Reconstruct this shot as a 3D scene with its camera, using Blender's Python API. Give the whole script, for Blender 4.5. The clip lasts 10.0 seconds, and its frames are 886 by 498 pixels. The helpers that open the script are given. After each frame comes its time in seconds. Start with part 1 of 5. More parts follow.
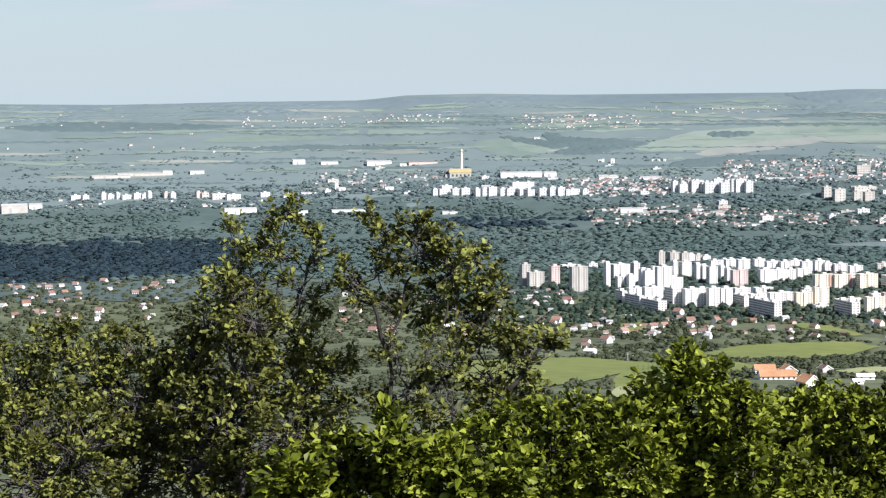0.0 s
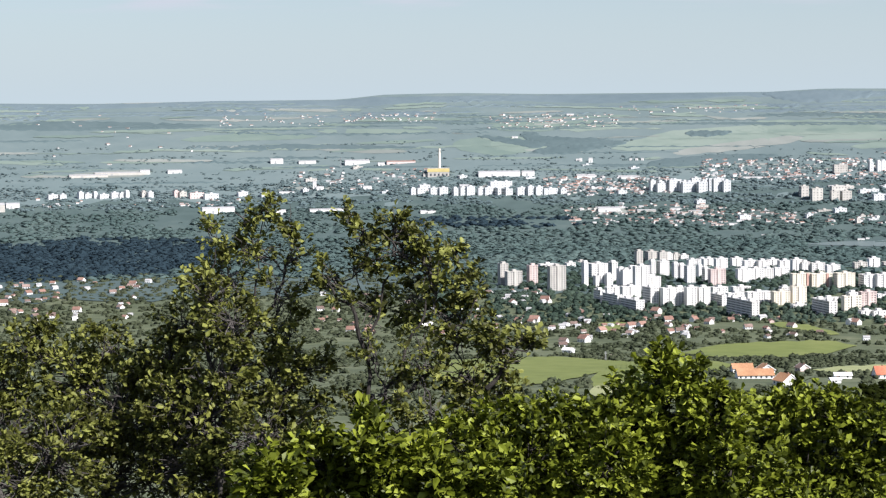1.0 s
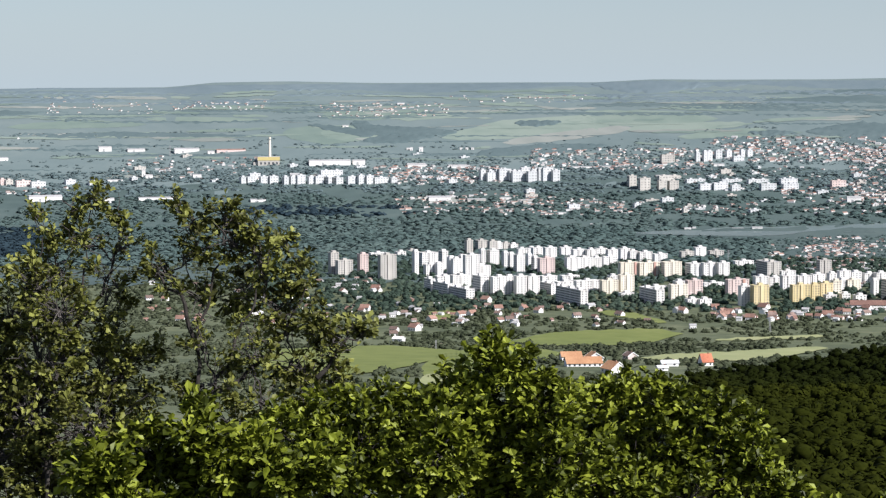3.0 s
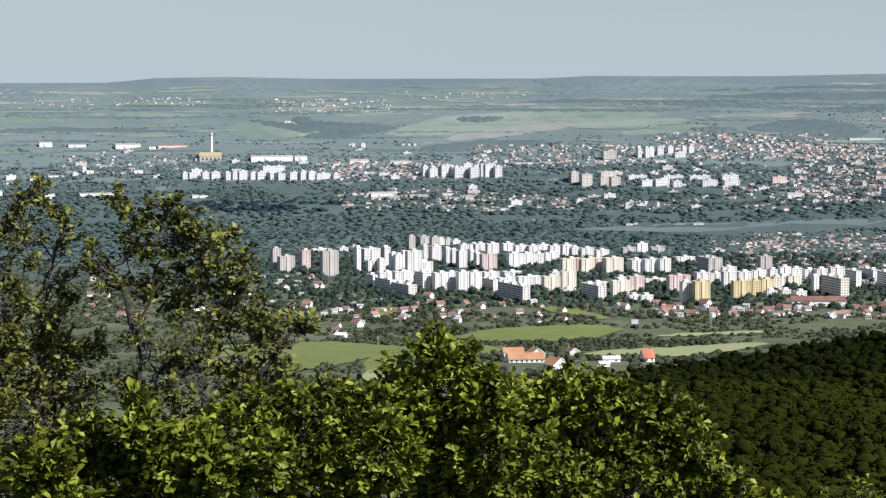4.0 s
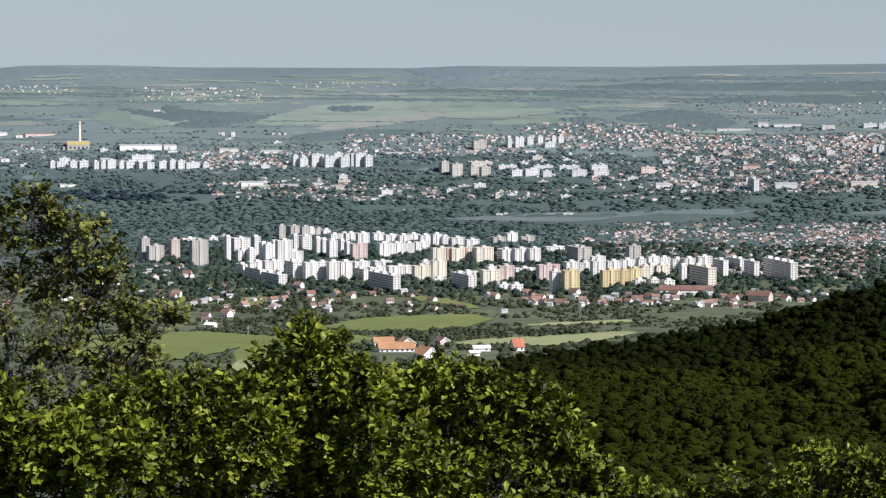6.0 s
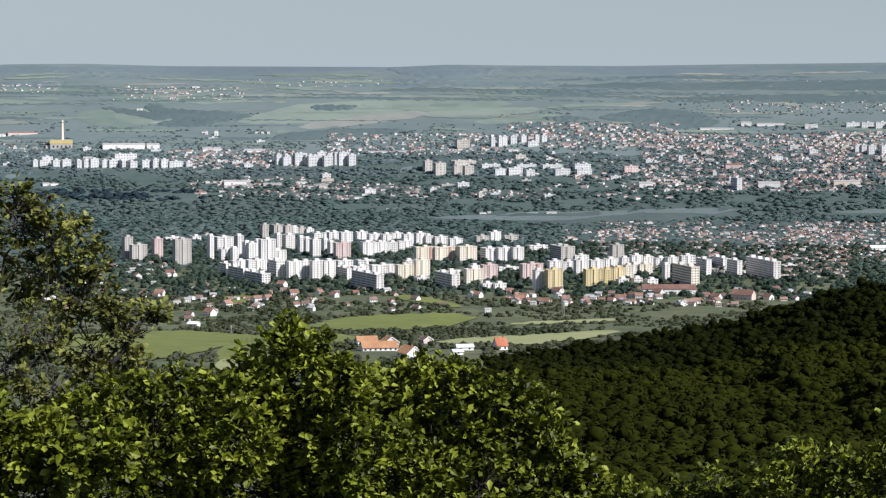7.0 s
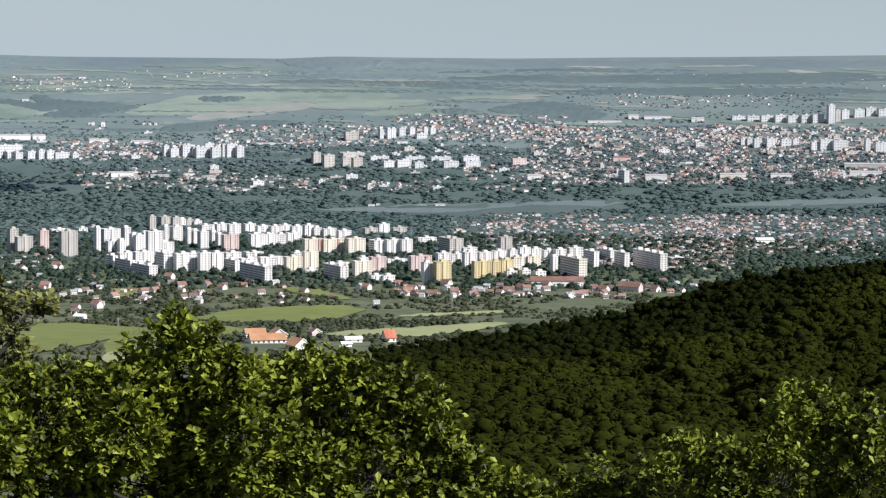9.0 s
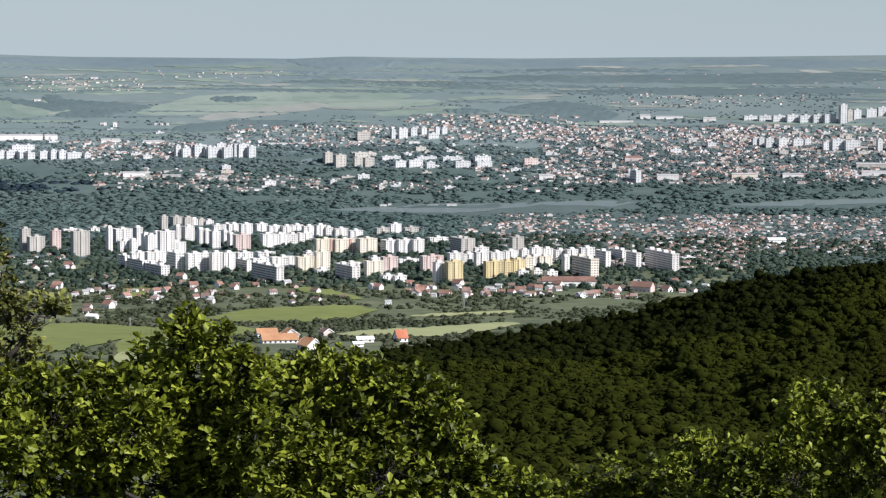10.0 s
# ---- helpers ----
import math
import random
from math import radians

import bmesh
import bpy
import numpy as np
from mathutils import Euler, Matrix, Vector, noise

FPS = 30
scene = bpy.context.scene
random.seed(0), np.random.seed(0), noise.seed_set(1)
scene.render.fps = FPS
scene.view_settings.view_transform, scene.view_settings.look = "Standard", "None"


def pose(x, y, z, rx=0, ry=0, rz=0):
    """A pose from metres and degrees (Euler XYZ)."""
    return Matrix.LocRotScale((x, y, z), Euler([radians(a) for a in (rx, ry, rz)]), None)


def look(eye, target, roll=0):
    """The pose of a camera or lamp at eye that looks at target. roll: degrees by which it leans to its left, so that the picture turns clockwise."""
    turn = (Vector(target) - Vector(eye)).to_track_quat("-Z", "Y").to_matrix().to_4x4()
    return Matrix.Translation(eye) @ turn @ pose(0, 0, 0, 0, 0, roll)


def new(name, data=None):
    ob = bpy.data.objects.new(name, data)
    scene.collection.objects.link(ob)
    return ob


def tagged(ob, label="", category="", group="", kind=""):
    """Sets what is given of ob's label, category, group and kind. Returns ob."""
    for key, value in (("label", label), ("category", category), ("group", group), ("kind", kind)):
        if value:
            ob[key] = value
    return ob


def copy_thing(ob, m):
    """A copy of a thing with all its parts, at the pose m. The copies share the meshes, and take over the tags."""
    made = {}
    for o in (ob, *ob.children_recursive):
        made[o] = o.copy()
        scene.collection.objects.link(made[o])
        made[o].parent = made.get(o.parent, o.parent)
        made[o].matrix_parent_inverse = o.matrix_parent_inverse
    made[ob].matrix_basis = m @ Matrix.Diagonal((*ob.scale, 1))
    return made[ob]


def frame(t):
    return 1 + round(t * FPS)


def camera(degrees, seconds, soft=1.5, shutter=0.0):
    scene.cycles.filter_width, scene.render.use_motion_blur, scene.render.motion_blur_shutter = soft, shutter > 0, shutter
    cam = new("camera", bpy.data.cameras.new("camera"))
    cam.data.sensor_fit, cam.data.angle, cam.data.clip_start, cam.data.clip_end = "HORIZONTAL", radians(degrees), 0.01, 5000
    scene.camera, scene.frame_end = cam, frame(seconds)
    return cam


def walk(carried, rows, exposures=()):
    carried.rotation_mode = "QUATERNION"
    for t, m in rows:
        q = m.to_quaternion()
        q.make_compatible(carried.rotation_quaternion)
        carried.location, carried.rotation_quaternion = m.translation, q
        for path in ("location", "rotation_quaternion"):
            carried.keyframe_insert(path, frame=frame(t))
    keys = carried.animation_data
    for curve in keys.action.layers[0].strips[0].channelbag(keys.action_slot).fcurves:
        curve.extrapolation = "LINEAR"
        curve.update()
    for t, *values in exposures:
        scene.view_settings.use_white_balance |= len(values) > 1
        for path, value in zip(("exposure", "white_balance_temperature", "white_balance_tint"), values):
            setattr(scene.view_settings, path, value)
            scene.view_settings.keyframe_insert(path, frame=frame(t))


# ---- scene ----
# Camera: a hilltop lookout; it turns where it stands.
cam = camera(23.0, 10.0, 1.3)
TURNS = [(0.0, 86.043, 0.554, 7.31), (0.5, 86.065, 0.574, 7.198), (1.0, 86.019, 0.534, 6.732), (1.5, 85.937, 0.461, 5.756),
         (2.0, 85.88, 0.38, 4.974), (2.5, 85.786, 0.25, 3.689), (3.0, 85.699, 0.176, 2.29), (3.2, 85.675, 0.15, 1.95),
         (4.3, 85.57, 0.02, 0.30), (4.5, 85.56, 0.0, 0.0), (5.0, 85.514, -0.031, -0.492), (5.5, 85.364, -0.181, -2.086),
         (5.7, 85.34, -0.205, -2.39), (6.8, 85.305, -0.255, -2.90), (7.0, 85.297, -0.263, -3.058), (7.5, 85.211, -0.39, -4.204),
         (8.0, 85.174, -0.434, -4.73), (8.5, 85.125, -0.521, -5.568), (9.0, 85.109, -0.538, -5.975), (9.5, 85.104, -0.536, -5.836),
         (10.0, 85.106, -0.511, -5.669)]
walk(cam, [(t, pose(0, 0, 0, rx, ry, rz)) for t, rx, ry, rz in TURNS], [(0, 0.91, 5760, 16), (2.5, 0.75, 5760, 16), (5.0, 0.53, 5760, 16), (7.0, 0.46, 5760, 16), (8.0, 0.49, 5760, 16), (9.0, 0.58, 5760, 16), (10, 0.60, 5760, 16)])

# Sky and sun
SUN_AZ, SUN_EL = 126.0, 39.0
world = bpy.data.worlds.new("sky")
scene.world = world
world.use_nodes = True
wt = world.node_tree
bg = wt.nodes["Background"]
sky = wt.nodes.new("ShaderNodeTexSky")
sky.sky_type, sky.sun_disc = "NISHITA", False
sky.sun_elevation, sky.sun_rotation = radians(SUN_EL), radians(SUN_AZ)
sky.altitude, sky.air_density, sky.dust_density, sky.ozone_density = 500, 1.0, 0.6, 2.0
way = wt.nodes.new("ShaderNodeTexCoord")
split = wt.nodes.new("ShaderNodeSeparateXYZ")
wt.links.new(way.outputs["Generated"], split.inputs[0])


def sky_mix(below, colour, z0, z1, f0, f1, spots=None):
    """Lays a colour over the sky, its share running from f0 at height z0 to f1 at z1."""
    span = wt.nodes.new("ShaderNodeMapRange")
    for key, value in (("From Min", z0), ("From Max", z1), ("To Min", f0), ("To Max", f1)):
        span.inputs[key].default_value = value
    wt.links.new(split.outputs["Z"], span.inputs["Value"])
    share = span.outputs[0]
    if spots:
        times = wt.nodes.new("ShaderNodeMath")
        times.operation = "MULTIPLY"
        wt.links.new(share, times.inputs[0])
        wt.links.new(spots, times.inputs[1])
        share = times.outputs[0]
    mix = wt.nodes.new("ShaderNodeMix")
    mix.data_type = "RGBA"
    mix.inputs["B"].default_value = (*colour, 1)
    wt.links.new(share, mix.inputs["Factor"])
    wt.links.new(below, mix.inputs["A"])
    return mix.outputs["Result"]


# a hazy band low over the land and a few thin clouds above it
hazy = sky_mix(sky.outputs[0], (6.7, 7.65, 7.4), 0.0, 0.10, 0.9, 0.0)
stretch = wt.nodes.new("ShaderNodeMapping")
stretch.inputs["Scale"].default_value = (9, 9, 70)
puffs = wt.nodes.new("ShaderNodeTexNoise")
puffs.inputs["Scale"].default_value, puffs.inputs["Detail"].default_value = 1.6, 5
wt.links.new(way.outputs["Generated"], stretch.inputs["Vector"])
wt.links.new(stretch.outputs[0], puffs.inputs["Vector"])
edge = wt.nodes.new("ShaderNodeMapRange")
edge.inputs["From Min"].default_value, edge.inputs["From Max"].default_value = 0.48, 0.66
wt.links.new(puffs.outputs["Fac"], edge.inputs["Value"])
wt.links.new(sky_mix(hazy, (8.0, 7.5, 7.6), 0.039, 0.046, 0.0, 0.8, edge.outputs[0]), bg.inputs[0])
bg.inputs[1].default_value = 0.05
sun = new("sun", bpy.data.lights.new("sun", "SUN"))
sun.data.energy, sun.data.angle, sun.data.color = 4.9, radians(0.5), (1.0, 0.93, 0.80)
sun_way = Vector((math.sin(radians(SUN_AZ)) * math.cos(radians(SUN_EL)), math.cos(radians(SUN_AZ)) * math.cos(radians(SUN_EL)), math.sin(radians(SUN_EL))))
sun.matrix_world = look(sun_way * 300, (0, 0, 0))

# ---- materials ----


def material(name, colours, scale=1.0, rough=0.85, bump=0.0, bump_scale=None, island=0.0, per_object=0.0, coarse=None, translucent=0.0, metal=0.0, specular=0.3):
    """A surface whose colour wanders over a ramp by fine and coarse noise in metres."""
    m = bpy.data.materials.new(name)
    m.use_nodes = True
    t = m.node_tree
    n, link = t.nodes, t.links.new
    bsdf = n["Principled BSDF"]
    bsdf.inputs["Roughness"].default_value = rough
    bsdf.inputs["Metallic"].default_value = metal
    bsdf.inputs["Specular IOR Level"].default_value = specular
    geo = n.new("ShaderNodeNewGeometry")
    fine = n.new("ShaderNodeTexNoise")
    fine.inputs["Scale"].default_value = scale
    fine.inputs["Detail"].default_value = 5
    link(geo.outputs["Position"], fine.inputs["Vector"])
    big = n.new("ShaderNodeTexNoise")
    big.inputs["Scale"].default_value = coarse if coarse else scale * 0.13
    big.inputs["Detail"].default_value = 3
    link(geo.outputs["Position"], big.inputs["Vector"])
    mix = n.new("ShaderNodeMath")
    mix.operation = "ADD"
    link(fine.outputs["Fac"], mix.inputs[0])
    link(big.outputs["Fac"], mix.inputs[1])
    half = n.new("ShaderNodeMath")
    half.operation = "MULTIPLY_ADD"
    half.inputs[1].default_value, half.inputs[2].default_value = 1.25, -0.75
    link(mix.outputs[0], half.inputs[0])
    fac = half.outputs[0]
    for amount, node, socket in ((island, geo, "Random Per Island"), (per_object, None, "Random")):
        if amount:
            node = node or n.new("ShaderNodeObjectInfo")
            add = n.new("ShaderNodeMath")
            add.operation = "MULTIPLY_ADD"
            add.inputs[1].default_value = amount
            link(node.outputs[socket], add.inputs[0])
            link(fac, add.inputs[2])
            sub = n.new("ShaderNodeMath")
            sub.operation = "SUBTRACT"
            sub.inputs[1].default_value = amount / 2
            link(add.outputs[0], sub.inputs[0])
            fac = sub.outputs[0]
    ramp = n.new("ShaderNodeValToRGB")
    link(fac, ramp.inputs[0])
    el = ramp.color_ramp.elements
    while len(el) < len(colours):
        el.new(0.5)
    for i, c in enumerate(colours):
        el[i].position = i / max(1, len(colours) - 1)
        el[i].color = (*c, 1)
    link(ramp.outputs[0], bsdf.inputs["Base Color"])
    if bump:
        b = n.new("ShaderNodeBump")
        b.inputs["Strength"].default_value = bump
        b.inputs["Distance"].default_value = 0.3 / max(0.05, scale)
        if bump_scale:
            fb = n.new("ShaderNodeTexNoise")
            fb.inputs["Scale"].default_value = bump_scale
            fb.inputs["Detail"].default_value = 4
            link(geo.outputs["Position"], fb.inputs["Vector"])
            b.inputs["Distance"].default_value = 0.5 / bump_scale
            link(fb.outputs["Fac"], b.inputs["Height"])
        else:
            link(fine.outputs["Fac"], b.inputs["Height"])
        link(b.outputs[0], bsdf.inputs["Normal"])
    if translucent:
        tr = n.new("ShaderNodeBsdfTranslucent")
        link(ramp.outputs[0], tr.inputs["Color"])
        ms = n.new("ShaderNodeMixShader")
        ms.inputs[0].default_value = translucent
        link(bsdf.outputs[0], ms.inputs[1])
        link(tr.outputs[0], ms.inputs[2])
        link(ms.outputs[0], n["Material Output"].inputs["Surface"])
    return m


M_GROUND = material("scrub_ground", [(0.045, 0.058, 0.028), (0.075, 0.09, 0.045), (0.105, 0.12, 0.062), (0.15, 0.155, 0.085)], 0.05, 0.95, 0.3, coarse=0.008)
M_MEADOW = material("meadow_grass", [(0.105, 0.13, 0.030), (0.145, 0.17, 0.042), (0.19, 0.205, 0.06)], 0.05, 0.95, 0.2, coarse=0.006)
M_PALE = material("dry_field", [(0.21, 0.235, 0.10), (0.27, 0.285, 0.13), (0.31, 0.31, 0.16)], 0.03, 0.95, 0.1, coarse=0.005)
# Far canopy, with haze worked into its bluish base colour.
M_FARWOOD = material("hazy_wood_canopy", [(0.092, 0.128, 0.130), (0.108, 0.146, 0.147), (0.126, 0.164, 0.164)], 0.05, 0.95, island=0.03, coarse=0.006, specular=0.03, translucent=0.1)
# Grass painted dark as shade between crowns, bluish as haze.
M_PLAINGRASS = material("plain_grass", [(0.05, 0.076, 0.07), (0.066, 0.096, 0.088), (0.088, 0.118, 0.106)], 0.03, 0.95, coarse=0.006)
# Far fields: haze is painted in as paler, bluer tones.
M_FARFIELD = material("hazy_field", [(0.128, 0.172, 0.146), (0.158, 0.203, 0.168), (0.195, 0.236, 0.196)], 0.02, 0.95, coarse=0.004, per_object=0.8)
M_FARTAN = material("hazy_tilled_field", [(0.175, 0.195, 0.172), (0.21, 0.226, 0.2), (0.25, 0.262, 0.232)], 0.02, 0.95, coarse=0.004, per_object=0.8)
M_DIRT = material("dirt_track", [(0.3, 0.25, 0.18), (0.42, 0.36, 0.27)], 0.2, 0.95, 0.2)
M_WATER = material("river_water", [(0.12, 0.155, 0.14), (0.15, 0.185, 0.165)], 0.02, 0.35, 0.05, bump_scale=0.4, specular=0.3)
# Hillside oaks; the base colour is darkened for a cloud's shade.
M_WOODHILL = material("cloud_dimmed_oak_canopy", [(0.0085, 0.011, 0.0014), (0.0135, 0.0168, 0.002), (0.0195, 0.0235, 0.0028), (0.030, 0.033, 0.0046)], 0.5, 0.95, 0.35, bump_scale=0.9, island=0.12, coarse=0.01, specular=0.02)
# Plain woods; a teal cast in the base colour replaces haze.
M_WOODFAR = material("hazy_valley_canopy", [(0.062, 0.094, 0.087), (0.074, 0.109, 0.101), (0.088, 0.124, 0.114), (0.106, 0.142, 0.128)], 0.1, 0.95, island=0.08, coarse=0.006, specular=0.03, translucent=0.15)
M_STREET = material("street_tree_canopy", [(0.030, 0.047, 0.035), (0.040, 0.060, 0.044), (0.053, 0.075, 0.055), (0.072, 0.097, 0.07)], 0.1, 0.95, island=0.2, coarse=0.006, specular=0.03, translucent=0.1)
# Deeper tone of the hillside wood, used towards the crest.
M_CRESTWOOD = material("crest_wood_canopy", [(0.0062, 0.0088, 0.0016), (0.0095, 0.0128, 0.0022), (0.014, 0.0175, 0.003)], 0.5, 0.95, 0.35, bump_scale=0.9, island=0.12, coarse=0.01, specular=0.02)
# Wood under a cloud's shadow; the shade is put into the colour.
M_CLOUD_SHADE = material("cloud_shaded_canopy", [(0.020, 0.034, 0.044), (0.026, 0.043, 0.054), (0.033, 0.053, 0.064)], 0.15, 0.95, island=0.1, coarse=0.006, specular=0.05, translucent=0.15)
# Farmland and ridge colours are blued to stand in for haze.
M_FARLAND = material("hazy_farmland", [(0.112, 0.15, 0.146), (0.130, 0.169, 0.164), (0.152, 0.188, 0.178)], 0.02, 0.95, coarse=0.004)
M_FARRIDGE = material("hazy_ridge_wood", [(0.112, 0.148, 0.16), (0.128, 0.166, 0.178), (0.146, 0.184, 0.194)], 0.03, 0.95, coarse=0.004, specular=0.05)
M_SCRUB = material("scrub_canopy", [(0.034, 0.042, 0.024), (0.048, 0.058, 0.033), (0.066, 0.076, 0.044), (0.094, 0.104, 0.062)], 0.25, 0.95, island=0.25, coarse=0.01, specular=0.03, translucent=0.1)
M_LEAF_OLIVE = material("olive_oak_leaf", [(0.036, 0.037, 0.008), (0.075, 0.080, 0.014), (0.135, 0.144, 0.027), (0.21, 0.22, 0.05)], 3.0, 0.55, island=1.0, coarse=0.7, translucent=0.06, specular=0.22)
M_LEAF_GREEN = material("green_oak_leaf", [(0.024, 0.032, 0.002), (0.062, 0.076, 0.004), (0.122, 0.146, 0.009), (0.22, 0.25, 0.024)], 3.0, 0.5, island=1.0, coarse=0.7, translucent=0.05, specular=0.2)
M_TWIG = material("grey_twig_bark", [(0.035, 0.03, 0.027), (0.07, 0.062, 0.056), (0.14, 0.125, 0.115)], 12.0, 0.9)
M_BARK = material("dark_oak_bark", [(0.014, 0.012, 0.010), (0.03, 0.026, 0.022), (0.065, 0.057, 0.05)], 8.0, 0.95, 0.6)
M_ROOFGREY = material("grey_roof_felt", [(0.3, 0.3, 0.29), (0.42, 0.41, 0.4)], 0.2, 0.9)
M_GLASS = material("window_glass", [(0.05, 0.055, 0.065), (0.11, 0.115, 0.125)], 0.4, 0.2, specular=0.5, per_object=0.5)
M_RED = material("red_roof_tile", [(0.16, 0.092, 0.072), (0.24, 0.14, 0.105), (0.34, 0.215, 0.165)], 0.6, 0.9, 0.3, island=0.5, per_object=0.8)
M_ORANGE = material("orange_roof_tile", [(0.30, 0.155, 0.08), (0.40, 0.215, 0.11), (0.49, 0.29, 0.16)], 0.8, 0.85, 0.3)
M_VIVIDRED = material("bright_red_roof_tile", [(0.30, 0.10, 0.055), (0.38, 0.135, 0.075), (0.46, 0.19, 0.10)], 0.8, 0.85, 0.3)
M_TRIM = material("white_painted_board", [(0.7, 0.69, 0.66), (0.8, 0.79, 0.77)], 1.0, 0.7)
M_BROWNROOF = material("brown_roof_tile", [(0.12, 0.085, 0.07), (0.2, 0.14, 0.115), (0.3, 0.22, 0.19)], 0.6, 0.9, 0.3, island=0.6, per_object=0.8)
M_PLASTER = material("white_plaster", [(0.6, 0.58, 0.54), (0.74, 0.72, 0.68), (0.82, 0.81, 0.78)], 0.3, 0.9, island=0.6, per_object=0.8)
M_FARWALL = material("greyed_house_wall", [(0.36, 0.35, 0.33), (0.5, 0.49, 0.46), (0.68, 0.67, 0.64)], 0.1, 0.9, island=0.9)
M_PANEL = {
    "w": material("white_concrete_panel", [(0.58, 0.56, 0.52), (0.68, 0.66, 0.62), (0.78, 0.76, 0.72)], 0.35, 0.9, 0.1, per_object=0.6),
    "c": material("cream_concrete_panel", [(0.60, 0.54, 0.43), (0.68, 0.62, 0.50), (0.76, 0.70, 0.59)], 0.15, 0.9, 0.1, per_object=0.4),
    # white of the far blocks, its colour dulled for haze
    "v": material("haze_dulled_white_panel", [(0.45, 0.46, 0.45), (0.53, 0.54, 0.53), (0.6, 0.6, 0.59)], 0.15, 0.9, 0.1, per_object=0.5),
    "y": material("yellow_concrete_panel", [(0.52, 0.43, 0.22), (0.6, 0.5, 0.28), (0.67, 0.57, 0.36)], 0.15, 0.9, 0.1, per_object=0.4),
    "p": material("pink_concrete_panel", [(0.46, 0.36, 0.32), (0.56, 0.45, 0.41), (0.64, 0.55, 0.51)], 0.15, 0.9, 0.1, per_object=0.4),
    "g": material("grey_tan_concrete_panel", [(0.36, 0.338, 0.30), (0.44, 0.416, 0.372), (0.52, 0.495, 0.445)], 0.15, 0.9, 0.1, per_object=0.4),
}
M_ACCENT = material("rust_facade_panel", [(0.42, 0.25, 0.2), (0.52, 0.34, 0.28)], 0.2, 0.9)
M_YELLOWSTEEL = material("yellow_sheet_cladding", [(0.52, 0.42, 0.16), (0.6, 0.5, 0.22)], 0.1, 0.7)
M_STEEL = material("galvanised_steel", [(0.3, 0.3, 0.3), (0.42, 0.42, 0.41)], 0.5, 0.6, metal=0.3)

# ---- terrain ----
PLAIN = -250.0
SKYLINE = [-22.99, -0.015, -18.786, -0.042, -15.91, -0.086, -12.695, -0.044, -9.445, -0.031, -8.258, 0.09, -6.33, 0.116, -4.109, 0.065, -1.456, 0.068, 1.75, 0.066, 3.19, 0.139,
           3.99, 0.132, 4.73, 0.124, 7.692, 0.123, 10.643, 0.179, 13.571, 0.221, 17.429, 0.298, 22.0, 0.25]
CREST = [-6.0, -9.2, -0.429, -8.153, 3.59, -7.537, 5.085, -7.292, 7.775, -6.834, 10.453, -6.347, 12.223, -5.854, 14.124, -5.282, 15.722, -5.039, 17.563, -4.831, 22.0, -4.95]
FAR_D, RAMP_D, CREST_D = 4930.0, 3750.0, 1400.0


def height(az, d):
    """Ground level at a bearing (degrees, clockwise from ahead) and a distance from the lookout."""
    az, d = np.broadcast_arrays(np.asarray(az, float), np.asarray(d, float))
    base = np.interp(d, [0, 4, 12, 30, 60, 150, 400, 800, 1200, 1400, 1600, 2000, 2400, 6000],
                     [-1.7, -2.0, -4.6, -9.0, -16.5, -40, -98, -150, -172, -187, -203, -237, PLAIN, PLAIN])
    top = FAR_D * np.tan(np.radians(np.interp(az, SKYLINE[0::2], SKYLINE[1::2])))
    k = np.clip((d - RAMP_D) / (FAR_D - RAMP_D), 0, 1.02)
    roll = 3 * np.sin(az * 0.9 + d * 0.006) * np.sin(d * 0.011 + az * 0.3) * np.sin(np.pi * np.clip(k, 0, 1))
    base = np.where(d > RAMP_D, PLAIN + (top - PLAIN) * k ** 1.25 + roll, base)
    vc = np.tan(np.radians(-np.interp(az, CREST[0::2], CREST[1::2]))) + 9.0 / CREST_D
    v = np.interp(d, [300, 500, CREST_D], [0.26, 0.235, 0]) + vc * np.clip((d - 500) / (CREST_D - 500), 0, 1)
    hump = (8 * np.sin(az * 1.3 + d * 0.004) * np.sin(d * 0.012 - az * 0.5) + 4 * np.sin(az * 2.9 - d * 0.011) * np.sin(d * 0.031 + az * 1.1)) * np.clip((CREST_D - d) / 300, 0, 1)
    hill = np.where(d < CREST_D, -v * d + hump, -vc * CREST_D - (d - CREST_D) * 0.35)
    z = np.where((d > 320) & (az > -6), np.maximum(base, hill), base)
    back = np.clip((np.abs(az) - 60) / 60, 0, 1)
    return z * (1 - back) + (-1.7 - 0.03 * d) * back


def ground_point(az, d, lift=0.0):
    a = radians(az)
    return Vector((math.sin(a) * d, math.cos(a) * d, float(height(az, d)) + lift))


REACH = np.linspace(330, FAR_D, 1200)


def spot(az, el):
    """The distance at which the line of sight at this bearing and elevation meets the ground."""
    g = height(az, REACH) - REACH * math.tan(radians(el))
    i = int(np.argmax(g >= 0))
    if g[i] < 0 or i == 0:
        return FAR_D - 2
    return float(REACH[i] - (REACH[i] - REACH[i - 1]) * g[i] / (g[i] - g[i - 1]))


